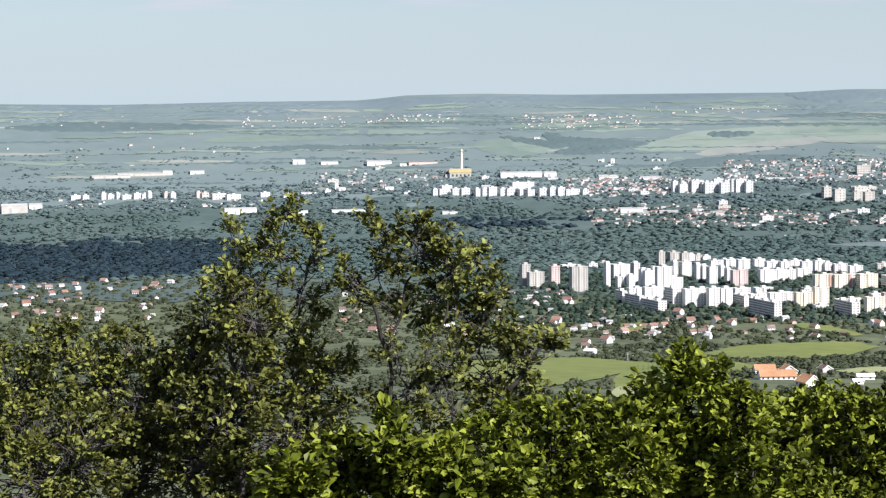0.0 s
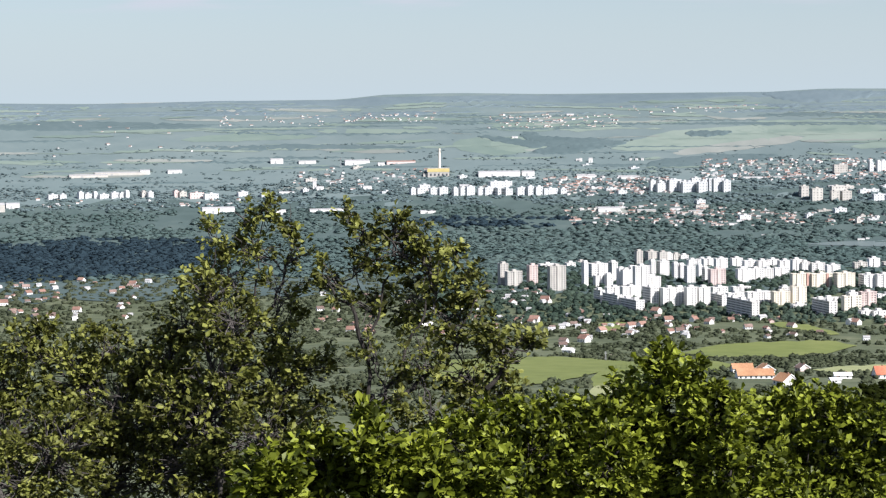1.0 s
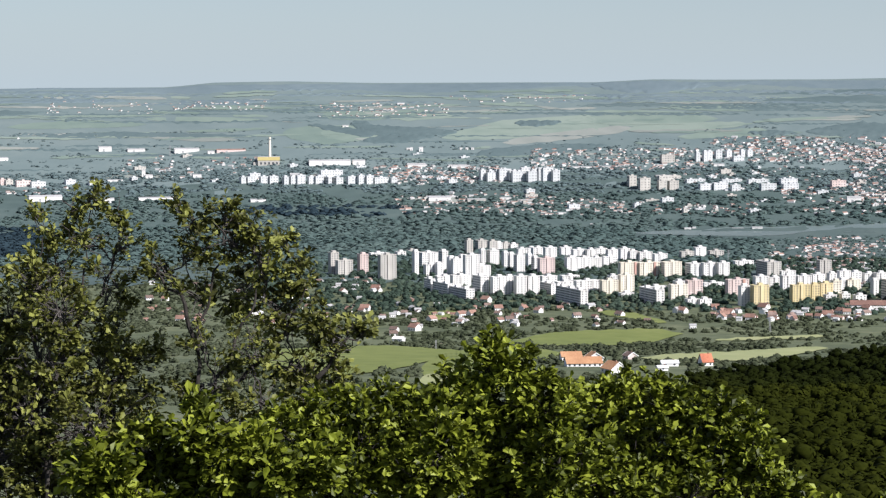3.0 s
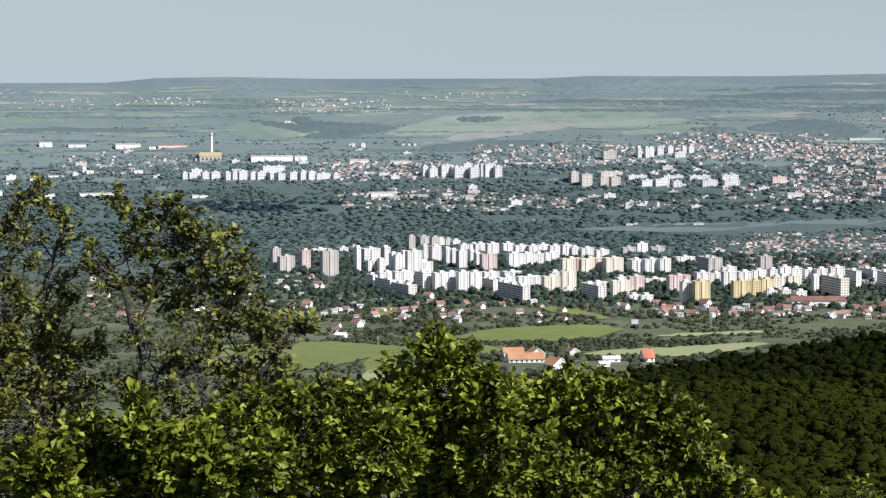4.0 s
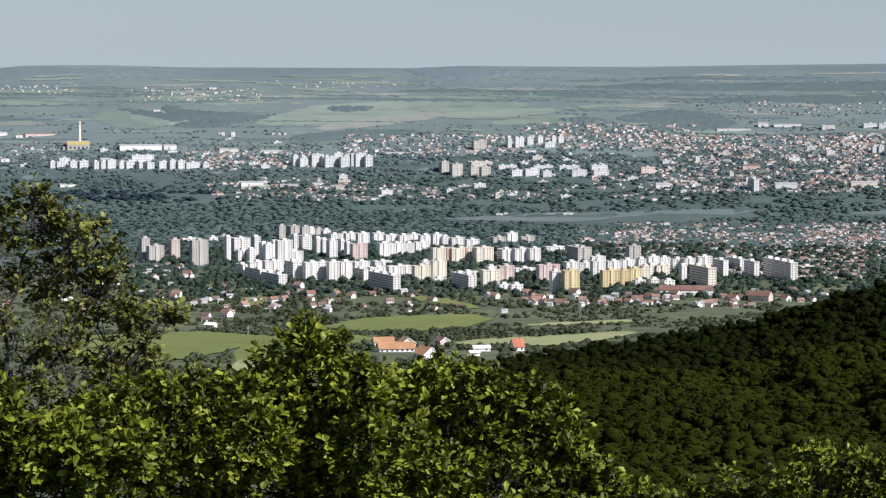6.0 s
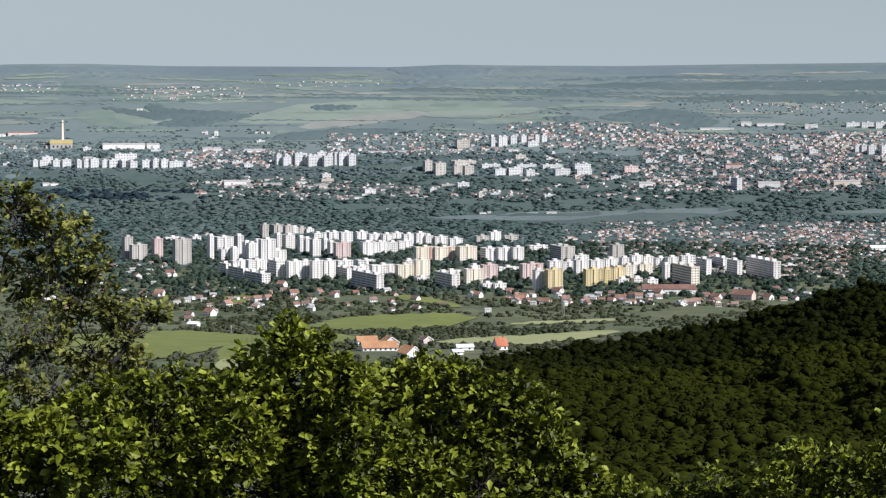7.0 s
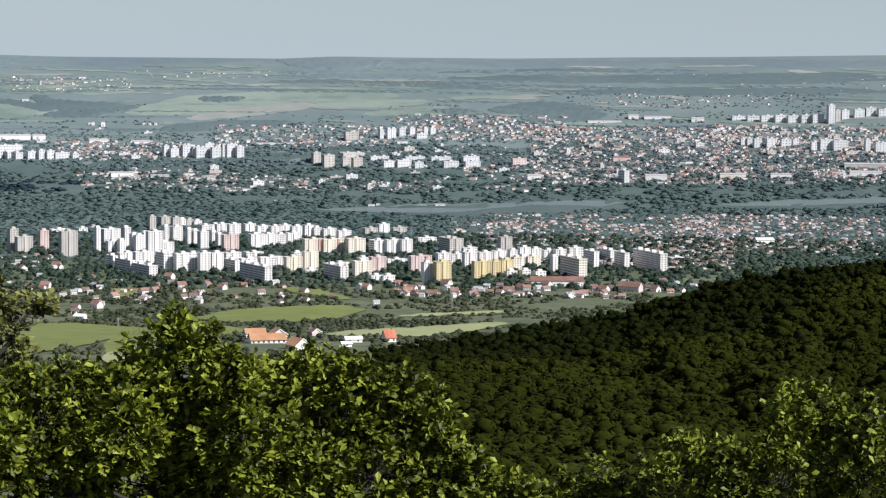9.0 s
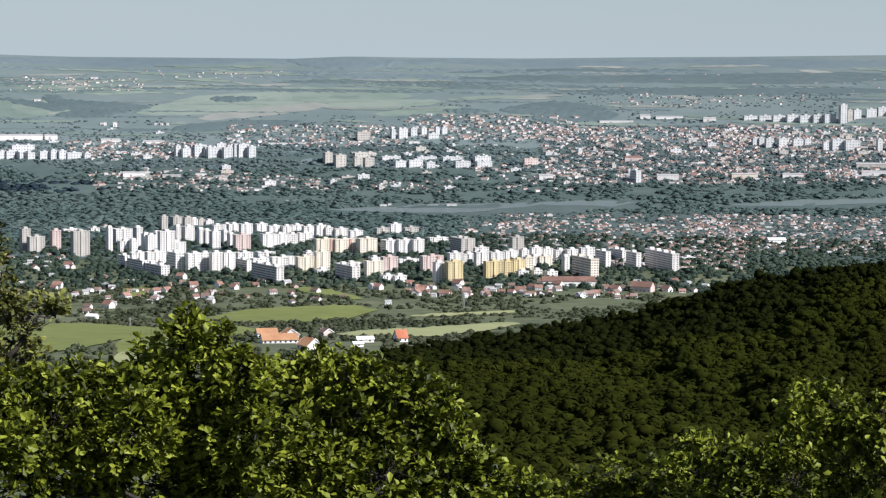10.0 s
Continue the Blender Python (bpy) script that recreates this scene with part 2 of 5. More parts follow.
def fast_mesh(name, verts, faces, mats, index=None, smooth=False):
    """A mesh from arrays of corners and of equal-sided faces."""
    verts, faces = np.asarray(verts, np.float32), np.asarray(faces, np.int32)
    me = bpy.data.meshes.new(name)
    k = faces.shape[1]
    me.vertices.add(len(verts))
    me.vertices.foreach_set("co", verts.ravel())
    me.loops.add(faces.size)
    me.loops.foreach_set("vertex_index", faces.ravel())
    me.polygons.add(len(faces))
    me.polygons.foreach_set("loop_start", np.arange(len(faces), dtype=np.int32) * k)
    me.polygons.foreach_set("loop_total", np.full(len(faces), k, np.int32))
    for m in mats:
        me.materials.append(m)
    if index is not None:
        me.polygons.foreach_set("material_index", np.asarray(index, np.int32))
    me.polygons.foreach_set("use_smooth", np.full(len(faces), smooth, bool))
    me.update(calc_edges=True)
    me.validate()
    return me


def part(name, bm, mat, parent=None, label=""):
    """Links a bmesh (or a ready mesh) as one mesh object under a thing or a part."""
    if isinstance(bm, bpy.types.Mesh):
        me = bm
    else:
        me = bpy.data.meshes.new(name)
        bmesh.ops.recalc_face_normals(bm, faces=bm.faces)
        bm.to_mesh(me)
        bm.free()
        me.materials.append(mat)
    ob = new(name, me)
    ob.parent = parent
    return tagged(ob, label)


def add_box(bm, x0, x1, y0, y1, z0, z1):
    v = [bm.verts.new((x, y, z)) for z in (z0, z1) for y in (y0, y1) for x in (x0, x1)]
    for f in ((0, 1, 3, 2), (4, 6, 7, 5), (0, 4, 5, 1), (2, 3, 7, 6), (0, 2, 6, 4), (1, 5, 7, 3)):
        bm.faces.new([v[i] for i in f])
    return bm


def box(*a):
    return add_box(bmesh.new(), *a)


def build_ground():
    az = np.concatenate([np.arange(-180, -24, 4), np.arange(-24, 24, 0.2), np.arange(24, 180.1, 4)])
    ds = np.concatenate([[0.0, 1.5, 3, 5, 8, 12, 18, 25, 35, 50, 70, 100, 150, 220, 300], np.arange(330, 1500, 22), np.arange(1500, 3700, 60), np.arange(3700, 4920, 20), [4929]])
    A, D = np.meshgrid(az, ds)
    Z = height(A, D)
    v = np.stack([np.sin(np.radians(A)) * D, np.cos(np.radians(A)) * D, Z], -1).reshape(-1, 3)
    n, r = len(az), len(ds)
    i = (np.arange(r - 1)[:, None] * n + np.arange(n - 1)[None]).ravel()
    f = np.stack([i, i + n, i + n + 1, i + 1], 1)
    me = fast_mesh("ground", v, f, [M_GROUND], smooth=True)
    tagged(new("ground", me), "rolling green ground from hilltop down to river plain", "ground", kind="structure")


build_ground()


def sheet(name, top, low, mat, label, category="field", lift=0.7, cols=48, rows=10, ragged=0.03, taper=0.12):
    """A field draped over the ground between a far edge and a near edge, each a run of bearing, elevation."""
    a0, a1 = min(top[0], low[0]), max(top[-2], low[-2])
    v = []
    for i in range(cols + 1):
        a = a0 + (a1 - a0) * i / cols
        et = float(np.interp(a, top[0::2], top[1::2])) + ragged * noise.noise((a * 3, 7, 0))
        eb = float(np.interp(a, low[0::2], low[1::2])) + ragged * noise.noise((a * 3, 3, 5))
        mid, fade = (et + eb) / 2, min(1.0, (0.02 + min(i, cols - i) / (taper * cols)) ** 0.6)
        et, eb = mid + (et - mid) * fade, mid + (eb - mid) * fade
        df, dn = spot(a, max(et, eb + 0.004)), spot(a, eb)
        for j in range(rows + 1):
            v.append(ground_point(a, dn + (df - dn) * j / rows, lift))
    i = (np.arange(cols)[:, None] * (rows + 1) + np.arange(rows)[None]).ravel()
    f = np.stack([i, i + rows + 1, i + rows + 2, i + 1], 1)
    me = fast_mesh(name, [tuple(p) for p in v], f, [mat], smooth=True)
    return tagged(new(name, me), label, category, kind="structure")


# Meadows below the lookout: far edge, near edge
MEADOWS = [
    ([-7.535, -6.963, -5.105, -6.858, -3.657, -6.847, -2.562, -6.931, -1.314, -7.013], [-7.54, -7.396, -4.966, -7.632, -3.66, -7.491, -2.637, -7.253, -1.315, -7.116], M_MEADOW, "smooth green meadow beside a shrubby hollow"),
    ([-2.929, -7.221, -1.756, -6.966, -0.503, -6.885, 0.905, -7.007], [-2.932, -7.836, -1.757, -7.628, -0.503, -7.327, 0.905, -7.125], M_MEADOW, "sloping light green meadow strip"),
    ([-0.503, -6.708, 0.607, -6.504, 2.093, -6.429, 3.285, -6.396, 4.032, -6.482], [-0.503, -6.782, 0.608, -6.873, 2.094, -6.844, 3.287, -6.738, 4.033, -6.556], M_MEADOW, "bright green hay meadow between hedges"),
    ([2.916, -7.124, 3.886, -7.047, 5.681, -6.945, 7.774, -6.774], [2.916, -7.213, 3.888, -7.239, 5.684, -7.213, 7.776, -6.908], M_PALE, "pale yellow-green mown field by the houses"),
]
MEADOWS += [
    ([-2.705, -5.96, -2.266, -5.918, -1.9, -5.964], [-2.706, -6.18, -2.267, -6.183, -1.9, -6.023], M_MEADOW, "small green clearing in scrub"),
    ([1.794, -5.911, 2.687, -5.983, 3.582, -6.187], [1.794, -6.015, 2.687, -6.146, 3.583, -6.291], M_MEADOW, "narrow green clearing below the flats"),
    ([4.856, -6.64, 6.276, -6.569, 7.771, -6.492], [4.856, -6.714, 6.277, -6.643, 7.772, -6.581], M_PALE, "thin pale strip of mown grass"),
    ([-2.931, -7.66, -2.198, -7.521, -1.61, -7.409], [-2.932, -7.909, -2.199, -7.874, -1.61, -7.629], M_PALE, "pale green meadow corner"),
]
for top, low, m, label in MEADOWS:
    sheet("meadow", top, low, m, label)
sheet("dirt_track", [-2.591, -6.872, -2.328, -6.771], [-2.592, -6.945, -2.328, -6.844], M_DIRT, "bare earth track at a meadow edge", "track", 1.2)

# Distant fields on the far rise: far edge and near edge by two or three points each
FAR_FIELDS = [
    ([-2.325, -1.318, -0.72, -0.925, 1.483, -0.79, 2.073, -0.992], [-2.326, -1.465, -0.721, -1.425, 1.484, -1.262, 2.074, -1.199], M_FARFIELD),
    ([0.894, -0.883, 2.663, -0.751, 4.885, -0.82], [0.894, -1.001, 2.665, -1.105, 4.886, -0.968], M_FARFIELD),
    ([2.37, -1.137, 3.849, -1.006, 5.628, -0.961], [2.37, -1.226, 3.85, -1.243, 5.629, -1.109], M_FARFIELD),
    ([-0.721, -1.44, 1.042, -1.207, 2.665, -1.046], [-0.721, -1.602, 1.042, -1.443, 2.666, -1.223], M_FARTAN),
    ([3.851, -1.332, 5.185, -1.172, 6.223, -1.133], [3.851, -1.421, 5.187, -1.424, 6.225, -1.37], M_FARFIELD),
    ([-10.054, -1.269, -8.571, -1.344, -7.68, -1.382], [-10.055, -1.358, -8.572, -1.463, -7.681, -1.442], M_FARTAN),
]
FAR_FIELDS += [
    ([-6.489, -1.127, -5.301, -1.034, -4.413, -1.22], [-6.491, -1.364, -5.305, -1.568, -4.414, -1.442], M_FARFIELD),
    ([-13.592, -0.993, -11.971, -0.893, -10.05, -0.943], [-13.594, -1.111, -11.975, -1.1, -10.051, -1.047], M_FARFIELD),
    ([-16.527, -1.895, -15.217, -1.826, -14.486, -1.822], [-16.529, -2.012, -15.22, -2.017, -14.489, -1.984], M_FARTAN),
    ([-20.516, -1.252, -18.816, -1.306, -17.238, -1.328], [-20.518, -1.339, -18.817, -1.379, -17.239, -1.372], M_FARTAN),
    ([-18.82, -1.51, -17.675, -1.556, -16.521, -1.602], [-18.822, -1.568, -17.677, -1.644, -16.523, -1.69], M_FARFIELD),
    ([-4.409, -0.627, -3.226, -0.712, -2.047, -0.752], [-4.41, -0.82, -3.227, -0.934, -2.047, -0.87], M_FARFIELD),
]
FAR_FIELDS += [
    ([-10.048, -0.825, -8.565, -0.81, -7.081, -0.869], [-10.049, -0.899, -8.566, -0.943, -7.081, -0.928], M_FARFIELD),
    ([-5.488, -0.668, -4.057, -0.687, -2.613, -0.618], [-5.49, -0.9, -4.059, -0.92, -2.614, -0.764], M_FARFIELD),
    ([-5.491, -1.074, -4.634, -1.04, -3.772, -1.093], [-5.494, -1.393, -4.637, -1.477, -3.773, -1.326], M_FARFIELD),
    ([-11.106, -2.339, -10.067, -2.277, -9.473, -2.314], [-11.107, -2.413, -10.068, -2.396, -9.474, -2.388], M_FARTAN),
    ([-3.782, -2.993, -2.621, -2.933, -1.162, -3.018], [-3.782, -3.11, -2.622, -3.109, -1.162, -3.106], M_FARTAN),
]
rng = random.Random(4)
for k in range(190):
    a, e = rng.uniform(-20, 17), -rng.uniform(0.12, 2.0) if k % 3 else -rng.uniform(0.05, 0.9)
    w, h = rng.uniform(0.5, 3.0), rng.uniform(0.008, 0.05)
    t, u = rng.uniform(-0.04, 0.04), rng.uniform(-0.3, 0.3)
    FAR_FIELDS.append(([a, e + h + t, a + w / 2, e + h * 1.3, a + w, e + h - t], [a, e + t, a + w / 2, e - h * 0.3 + t * u, a + w, e - t], rng.choice([M_FARFIELD, M_FARFIELD, M_FARFIELD, M_FARTAN])))
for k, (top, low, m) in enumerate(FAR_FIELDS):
    sheet("field", top, low, m, "distant farm field on the far rise, paled in colour for haze", lift=0.9 + 0.0025 * k, cols=30, rows=6, ragged=0.025, taper=0.10)

# Lays the haze-tinted land colour over the whole far rise.
sheet("farmland", [-24, 0.7, 0, 0.7, 24, 0.7], [-24, -3.5, -10, -3.4, 0, -3.45, 10, -3.4, 24, -3.5], M_FARLAND, "open green farmland of the far rise, tinted bluish for haze", "farmland", 0.6, cols=110, rows=34, ragged=0.15, taper=0.01)

sheet("plain_grass", [-24, -2.7, -10, -2.6, -6, -2.5, 0, -2.3, 10, -2.1, 24, -2.0], [-24, -5.2, -10, -5.2, 0, -5.2, 10, -5.2, 24, -5.2], M_PLAINGRASS, "grassy ground of the river plain, coloured dark and bluish for tree shade and haze", "grassland", 0.85, cols=80, rows=26, ragged=0.25, taper=0.01)
# River in the plain
RIVER = [
    ([2.677, -3.89, 3.866, -3.794, 5.057, -3.725, 6.248, -3.715, 7.441, -3.791], [2.678, -3.92, 3.867, -3.942, 5.058, -3.963, 6.25, -3.952, 7.441, -3.836]),
    ([6.248, -3.715, 7.737, -3.669, 9.223, -3.592, 10.853, -3.584], [6.249, -3.774, 7.739, -3.833, 9.226, -3.814, 10.855, -3.688]),
    ([13.211, -3.62, 15.105, -3.482, 16.55, -3.41, 18.548, -3.28], [13.212, -3.679, 15.109, -3.644, 16.554, -3.556, 18.553, -3.454]),
]
for top, low in RIVER:
    sheet("river", top, low, M_WATER, "calm grey-green river among woods", "river", 1.2, ragged=0.015)

# ---- apartment blocks ----
THETA = radians(25)


def apartment_block(az, el, dark, bright, tall, tone, detail=True, d=None):
    """A panel-built block of flats. Its near corner stands at a bearing and elevation; dark and bright are the widths of its two faces and tall its height, in degrees of view."""
    d = d or spot(az, el)
    a = radians(az)
    r, w = Vector((math.cos(a), -math.sin(a), 0)), Vector((math.sin(a), math.cos(a), 0))
    length = max(6.0, radians(bright) * d / math.cos(THETA))
    depth = max(9.0, radians(dark) * d / math.sin(THETA))
    h = radians(tall) * d
    thing = new("apartment_block")
    thing.matrix_world = Matrix.Translation(ground_point(az, d)) @ Matrix.Rotation(-a - 0 + THETA, 4, "Z")
    thing.empty_display_size = 5
    storeys = max(2, round(h / (2.8 if detail else 5.0)))
    sh = h / storeys
    part("wall", box(0, length, 0, depth, -3, h), M_PANEL[tone], thing)
    bm = bmesh.new()
    for x0, x1, y0, y1 in ((-0.3, length + 0.3, -0.3, 0.3), (-0.3, length + 0.3, depth - 0.3, depth + 0.3), (-0.3, 0.3, 0.3, depth - 0.3), (length - 0.3, length + 0.3, 0.3, depth - 0.3)):
        add_box(bm, x0, x1, y0, y1, h, h + 0.8)
    part("parapet", bm, M_PANEL[tone], thing)
    part("roof", box(0.3, length - 0.3, 0.3, depth - 0.3, h, h + 0.25), M_ROOFGREY, thing)
    long_x = length > depth
    span = length if long_x else depth
    n = max(1, round(span / 22))
    for i in range(n):
        c = span * (i + 0.5) / n
        u0, u1 = (c - 2.6, c + 2.6)
        cross = (depth if long_x else length) / 2
        m0, m1 = max(0.6, cross - 3), cross + 2.5
        u0, u1 = max(0.5, u0), min(span - 0.5, u1)
        part("lift_housing", box(*((u0, u1, m0, m1) if long_x else (m0, m1, u0, u1)), h + 0.25, h + 3.0), M_PANEL[tone], thing)
    bay = 3.4 if detail else 5.5
    bm = bmesh.new()
    nx, ny = max(1, int(length / bay)), max(1, int(depth / bay)) if depth > 10 else 0
    for s in range(storeys):
        z0, z1 = (s + 0.34) * sh, (s + (0.8 if detail else 0.66)) * sh
        for i in range(nx):
            c = length * (i + 0.5) / nx
            wd = bay * (0.27 if i % 3 else 0.17) * (1 if detail else 0.7)
            add_box(bm, c - wd, c + wd, -0.06, 0.2, z0, z1)
        # windows widened on the side face to deepen its shade
        for i in range(ny):
            c = depth * (i + 0.5) / ny
            wd = bay * (0.40 if i % 4 else 0.28)
            add_box(bm, -0.06, 0.2, c - wd, c + wd, z0, z1)
    tagged(part("window_grid", bm, M_GLASS, thing), "rows of small dark windows", kind="stuff")
    if detail and length > 14:
        nb = max(1, int(length / 13))
        for i in range(nb):
            c = length * (i + 0.5) / nb
            part("stair_bay", box(c - 1.6, c + 1.6, -1.1, 0, 0, h + 0.9), M_ACCENT if tone in "pc" and i % 2 else M_PANEL[tone], thing)
    words = {"w": "white", "v": "off-white", "c": "cream", "y": "yellow", "p": "pinkish", "g": "grey-tan"}[tone]
    shape = "long" if span > 60 else ("tower-like" if h > span else "compact")
    tagged(thing, f"{words} {shape} panel-built block of flats with flat roof", "apartment building", "blocks of the housing estate" if detail else "distant blocks of flats")
    return (ground_point(az, d).x, ground_point(az, d).y, -a + THETA, length, depth)


ESTATE = """-5.26 -4.97 0.07 0.21 0.58 g
-5.07 -5.00 0.04 0.39 0.40 g
-4.49 -4.96 0.06 0.22 0.52 p
-3.95 -5.13 0.03 0.42 0.67 g
-4.20 -4.53 0.03 0.42 0.12 w
-3.50 -4.53 0.06 0.22 0.15 w
-3.21 -4.47 0.06 0.21 0.13 g
-3.05 -4.99 0.06 0.10 0.62 w
-2.85 -4.80 0.12 0.42 0.39 w
-2.75 -5.05 0.04 0.30 0.33 w
-2.45 -5.06 0.03 0.15 0.36 w
-2.32 -4.89 0.10 0.15 0.52 w
-2.13 -4.97 0.07 0.16 0.43 w
-2.03 -4.99 0.06 0.21 0.42 w
-1.82 -4.98 0.09 0.12 0.48 w
-1.71 -5.09 0.06 0.39 0.62 w
-2.45 -5.24 0.03 0.45 0.21 w
-2.04 -5.34 0.03 0.48 0.33 w
-2.63 -5.44 0.18 0.09 0.34 w
-2.18 -5.53 0.40 0.09 0.30 w
-1.69 -5.62 0.45 0.22 0.25 w
-1.40 -5.06 0.16 0.36 0.30 w
-1.31 -5.49 0.22 0.22 0.46 w
-1.67 -4.47 0.04 0.16 0.39 g
-1.37 -4.39 0.10 0.24 0.30 g
-1.07 -4.42 0.07 0.21 0.31 g
-0.88 -4.39 0.06 0.15 0.24 w
-0.70 -4.37 0.04 0.16 0.21 g
-0.51 -4.37 0.04 0.19 0.18 w
-1.29 -4.74 0.06 0.12 0.40 w
-1.06 -4.74 0.09 0.24 0.39 w
-0.69 -4.80 0.07 0.12 0.39 w
-0.53 -4.80 0.07 0.12 0.36 w
-0.35 -4.92 0.09 0.21 0.45 w
-0.31 -4.53 0.03 0.22 0.22 w
-0.05 -4.75 0.07 0.12 0.27 w
-0.07 -4.50 0.03 0.25 0.21 w
0.11 -4.90 0.09 0.12 0.36 w
0.26 -4.99 0.07 0.39 0.43 p
-0.98 -5.51 0.06 0.39 0.46 w
-0.59 -5.49 0.03 0.16 0.45 w
-0.36 -5.52 0.06 0.27 0.49 w
-0.05 -5.51 0.04 0.30 0.48 w
0.08 -4.58 0.03 0.30 0.30 w
0.40 -4.61 0.03 0.30 0.33 w
0.82 -4.55 0.04 0.27 0.28 w
1.14 -4.60 0.04 0.33 0.27 w
1.50 -4.60 0.04 0.24 0.27 w
1.75 -4.54 0.04 0.27 0.24 w
2.05 -4.60 0.04 0.30 0.27 w
2.38 -4.66 0.04 0.24 0.36 w
2.63 -4.66 0.06 0.18 0.30 w
0.97 -4.90 0.06 0.27 0.36 w
1.25 -4.84 0.03 0.39 0.30 w
1.65 -4.81 0.03 0.24 0.27 w
1.93 -4.78 0.04 0.36 0.27 w
2.88 -4.66 0.06 0.33 0.27 w
3.27 -4.68 0.06 0.33 0.24 w
2.38 -5.04 0.04 0.51 0.37 c
2.88 -5.03 0.04 0.52 0.36 c
3.53 -5.04 0.10 0.45 0.39 c
4.21 -5.03 0.15 0.33 0.34 w
4.55 -5.03 0.03 0.37 0.36 w
4.94 -5.03 0.04 0.28 0.37 w
3.97 -4.58 0.04 0.33 0.21 g
4.34 -4.53 0.03 0.27 0.27 w
4.71 -4.56 0.03 0.36 0.21 g
2.38 -5.46 0.04 0.36 0.46 c
0.32 -5.27 0.03 0.39 0.24 w
0.85 -5.17 0.03 0.45 0.15 w
0.72 -5.42 0.03 0.46 0.24 w
1.22 -5.46 0.04 0.62 0.31 w
1.90 -5.48 0.06 0.42 0.34 c
2.10 -5.18 0.04 0.21 0.16 w
0.55 -5.51 0.30 0.10 0.28 w
1.33 -5.85 0.68 0.19 0.45 w
2.40 -5.62 0.03 0.33 0.15 w
3.32 -5.77 0.46 0.21 0.39 w
3.05 -5.43 0.03 0.57 0.13 w
3.71 -5.63 0.06 0.43 0.39 c
3.82 -5.28 0.04 0.24 0.13 w
4.14 -5.50 0.04 0.39 0.37 p
4.14 -5.78 0.04 0.30 0.16 w
4.46 -5.78 0.04 0.30 0.16 w
4.57 -5.31 0.06 0.51 0.12 w
5.19 -5.53 0.04 0.54 0.43 p
5.53 -5.77 0.09 0.22 0.51 w
5.86 -5.79 0.10 0.39 0.55 y
5.90 -5.29 0.04 0.33 0.28 w
6.26 -5.27 0.04 0.33 0.24 w
6.20 -5.02 0.30 0.36 0.39 g
5.37 -4.76 0.03 0.48 0.15 w
7.55 -5.06 0.09 0.30 0.49 g
6.57 -5.01 0.03 0.36 0.15 w
6.60 -5.37 0.04 0.33 0.39 w
6.99 -5.25 0.03 0.36 0.27 w
7.38 -5.21 0.03 0.30 0.27 w
7.80 -5.30 0.07 0.19 0.39 w
6.86 -5.65 0.06 0.46 0.43 y
7.35 -5.60 0.03 0.21 0.39 y
7.59 -5.57 0.03 0.30 0.40 y
7.90 -5.41 0.03 0.21 0.31 c
8.11 -5.35 0.03 0.12 0.28 w
8.06 -5.17 0.04 0.28 0.33 w
8.27 -5.35 0.03 0.33 0.28 c
8.37 -5.14 0.03 0.25 0.27 w
8.70 -5.12 0.07 0.27 0.22 w
9.00 -5.13 0.03 0.28 0.25 w
9.36 -5.08 0.07 0.36 0.25 w
8.93 -5.47 0.09 0.13 0.40 w
9.62 -5.66 0.51 0.21 0.54 c
10.01 -5.34 0.28 0.13 0.42 w
10.44 -5.15 0.30 0.12 0.27 w
10.81 -5.36 0.28 0.13 0.42 w
11.75 -5.43 0.74 0.18 0.48 w
12.01 -5.11 0.04 0.36 0.07 w
7.72 -5.62 0.04 0.27 0.15 w
8.13 -5.56 0.03 0.21 0.12 w
8.48 -5.59 0.04 0.27 0.12 w"""
FOOTPRINTS = []
for line in ESTATE.split("\n"):
    *nums, tone = line.split()
    FOOTPRINTS.append(apartment_block(*map(float, nums), tone))

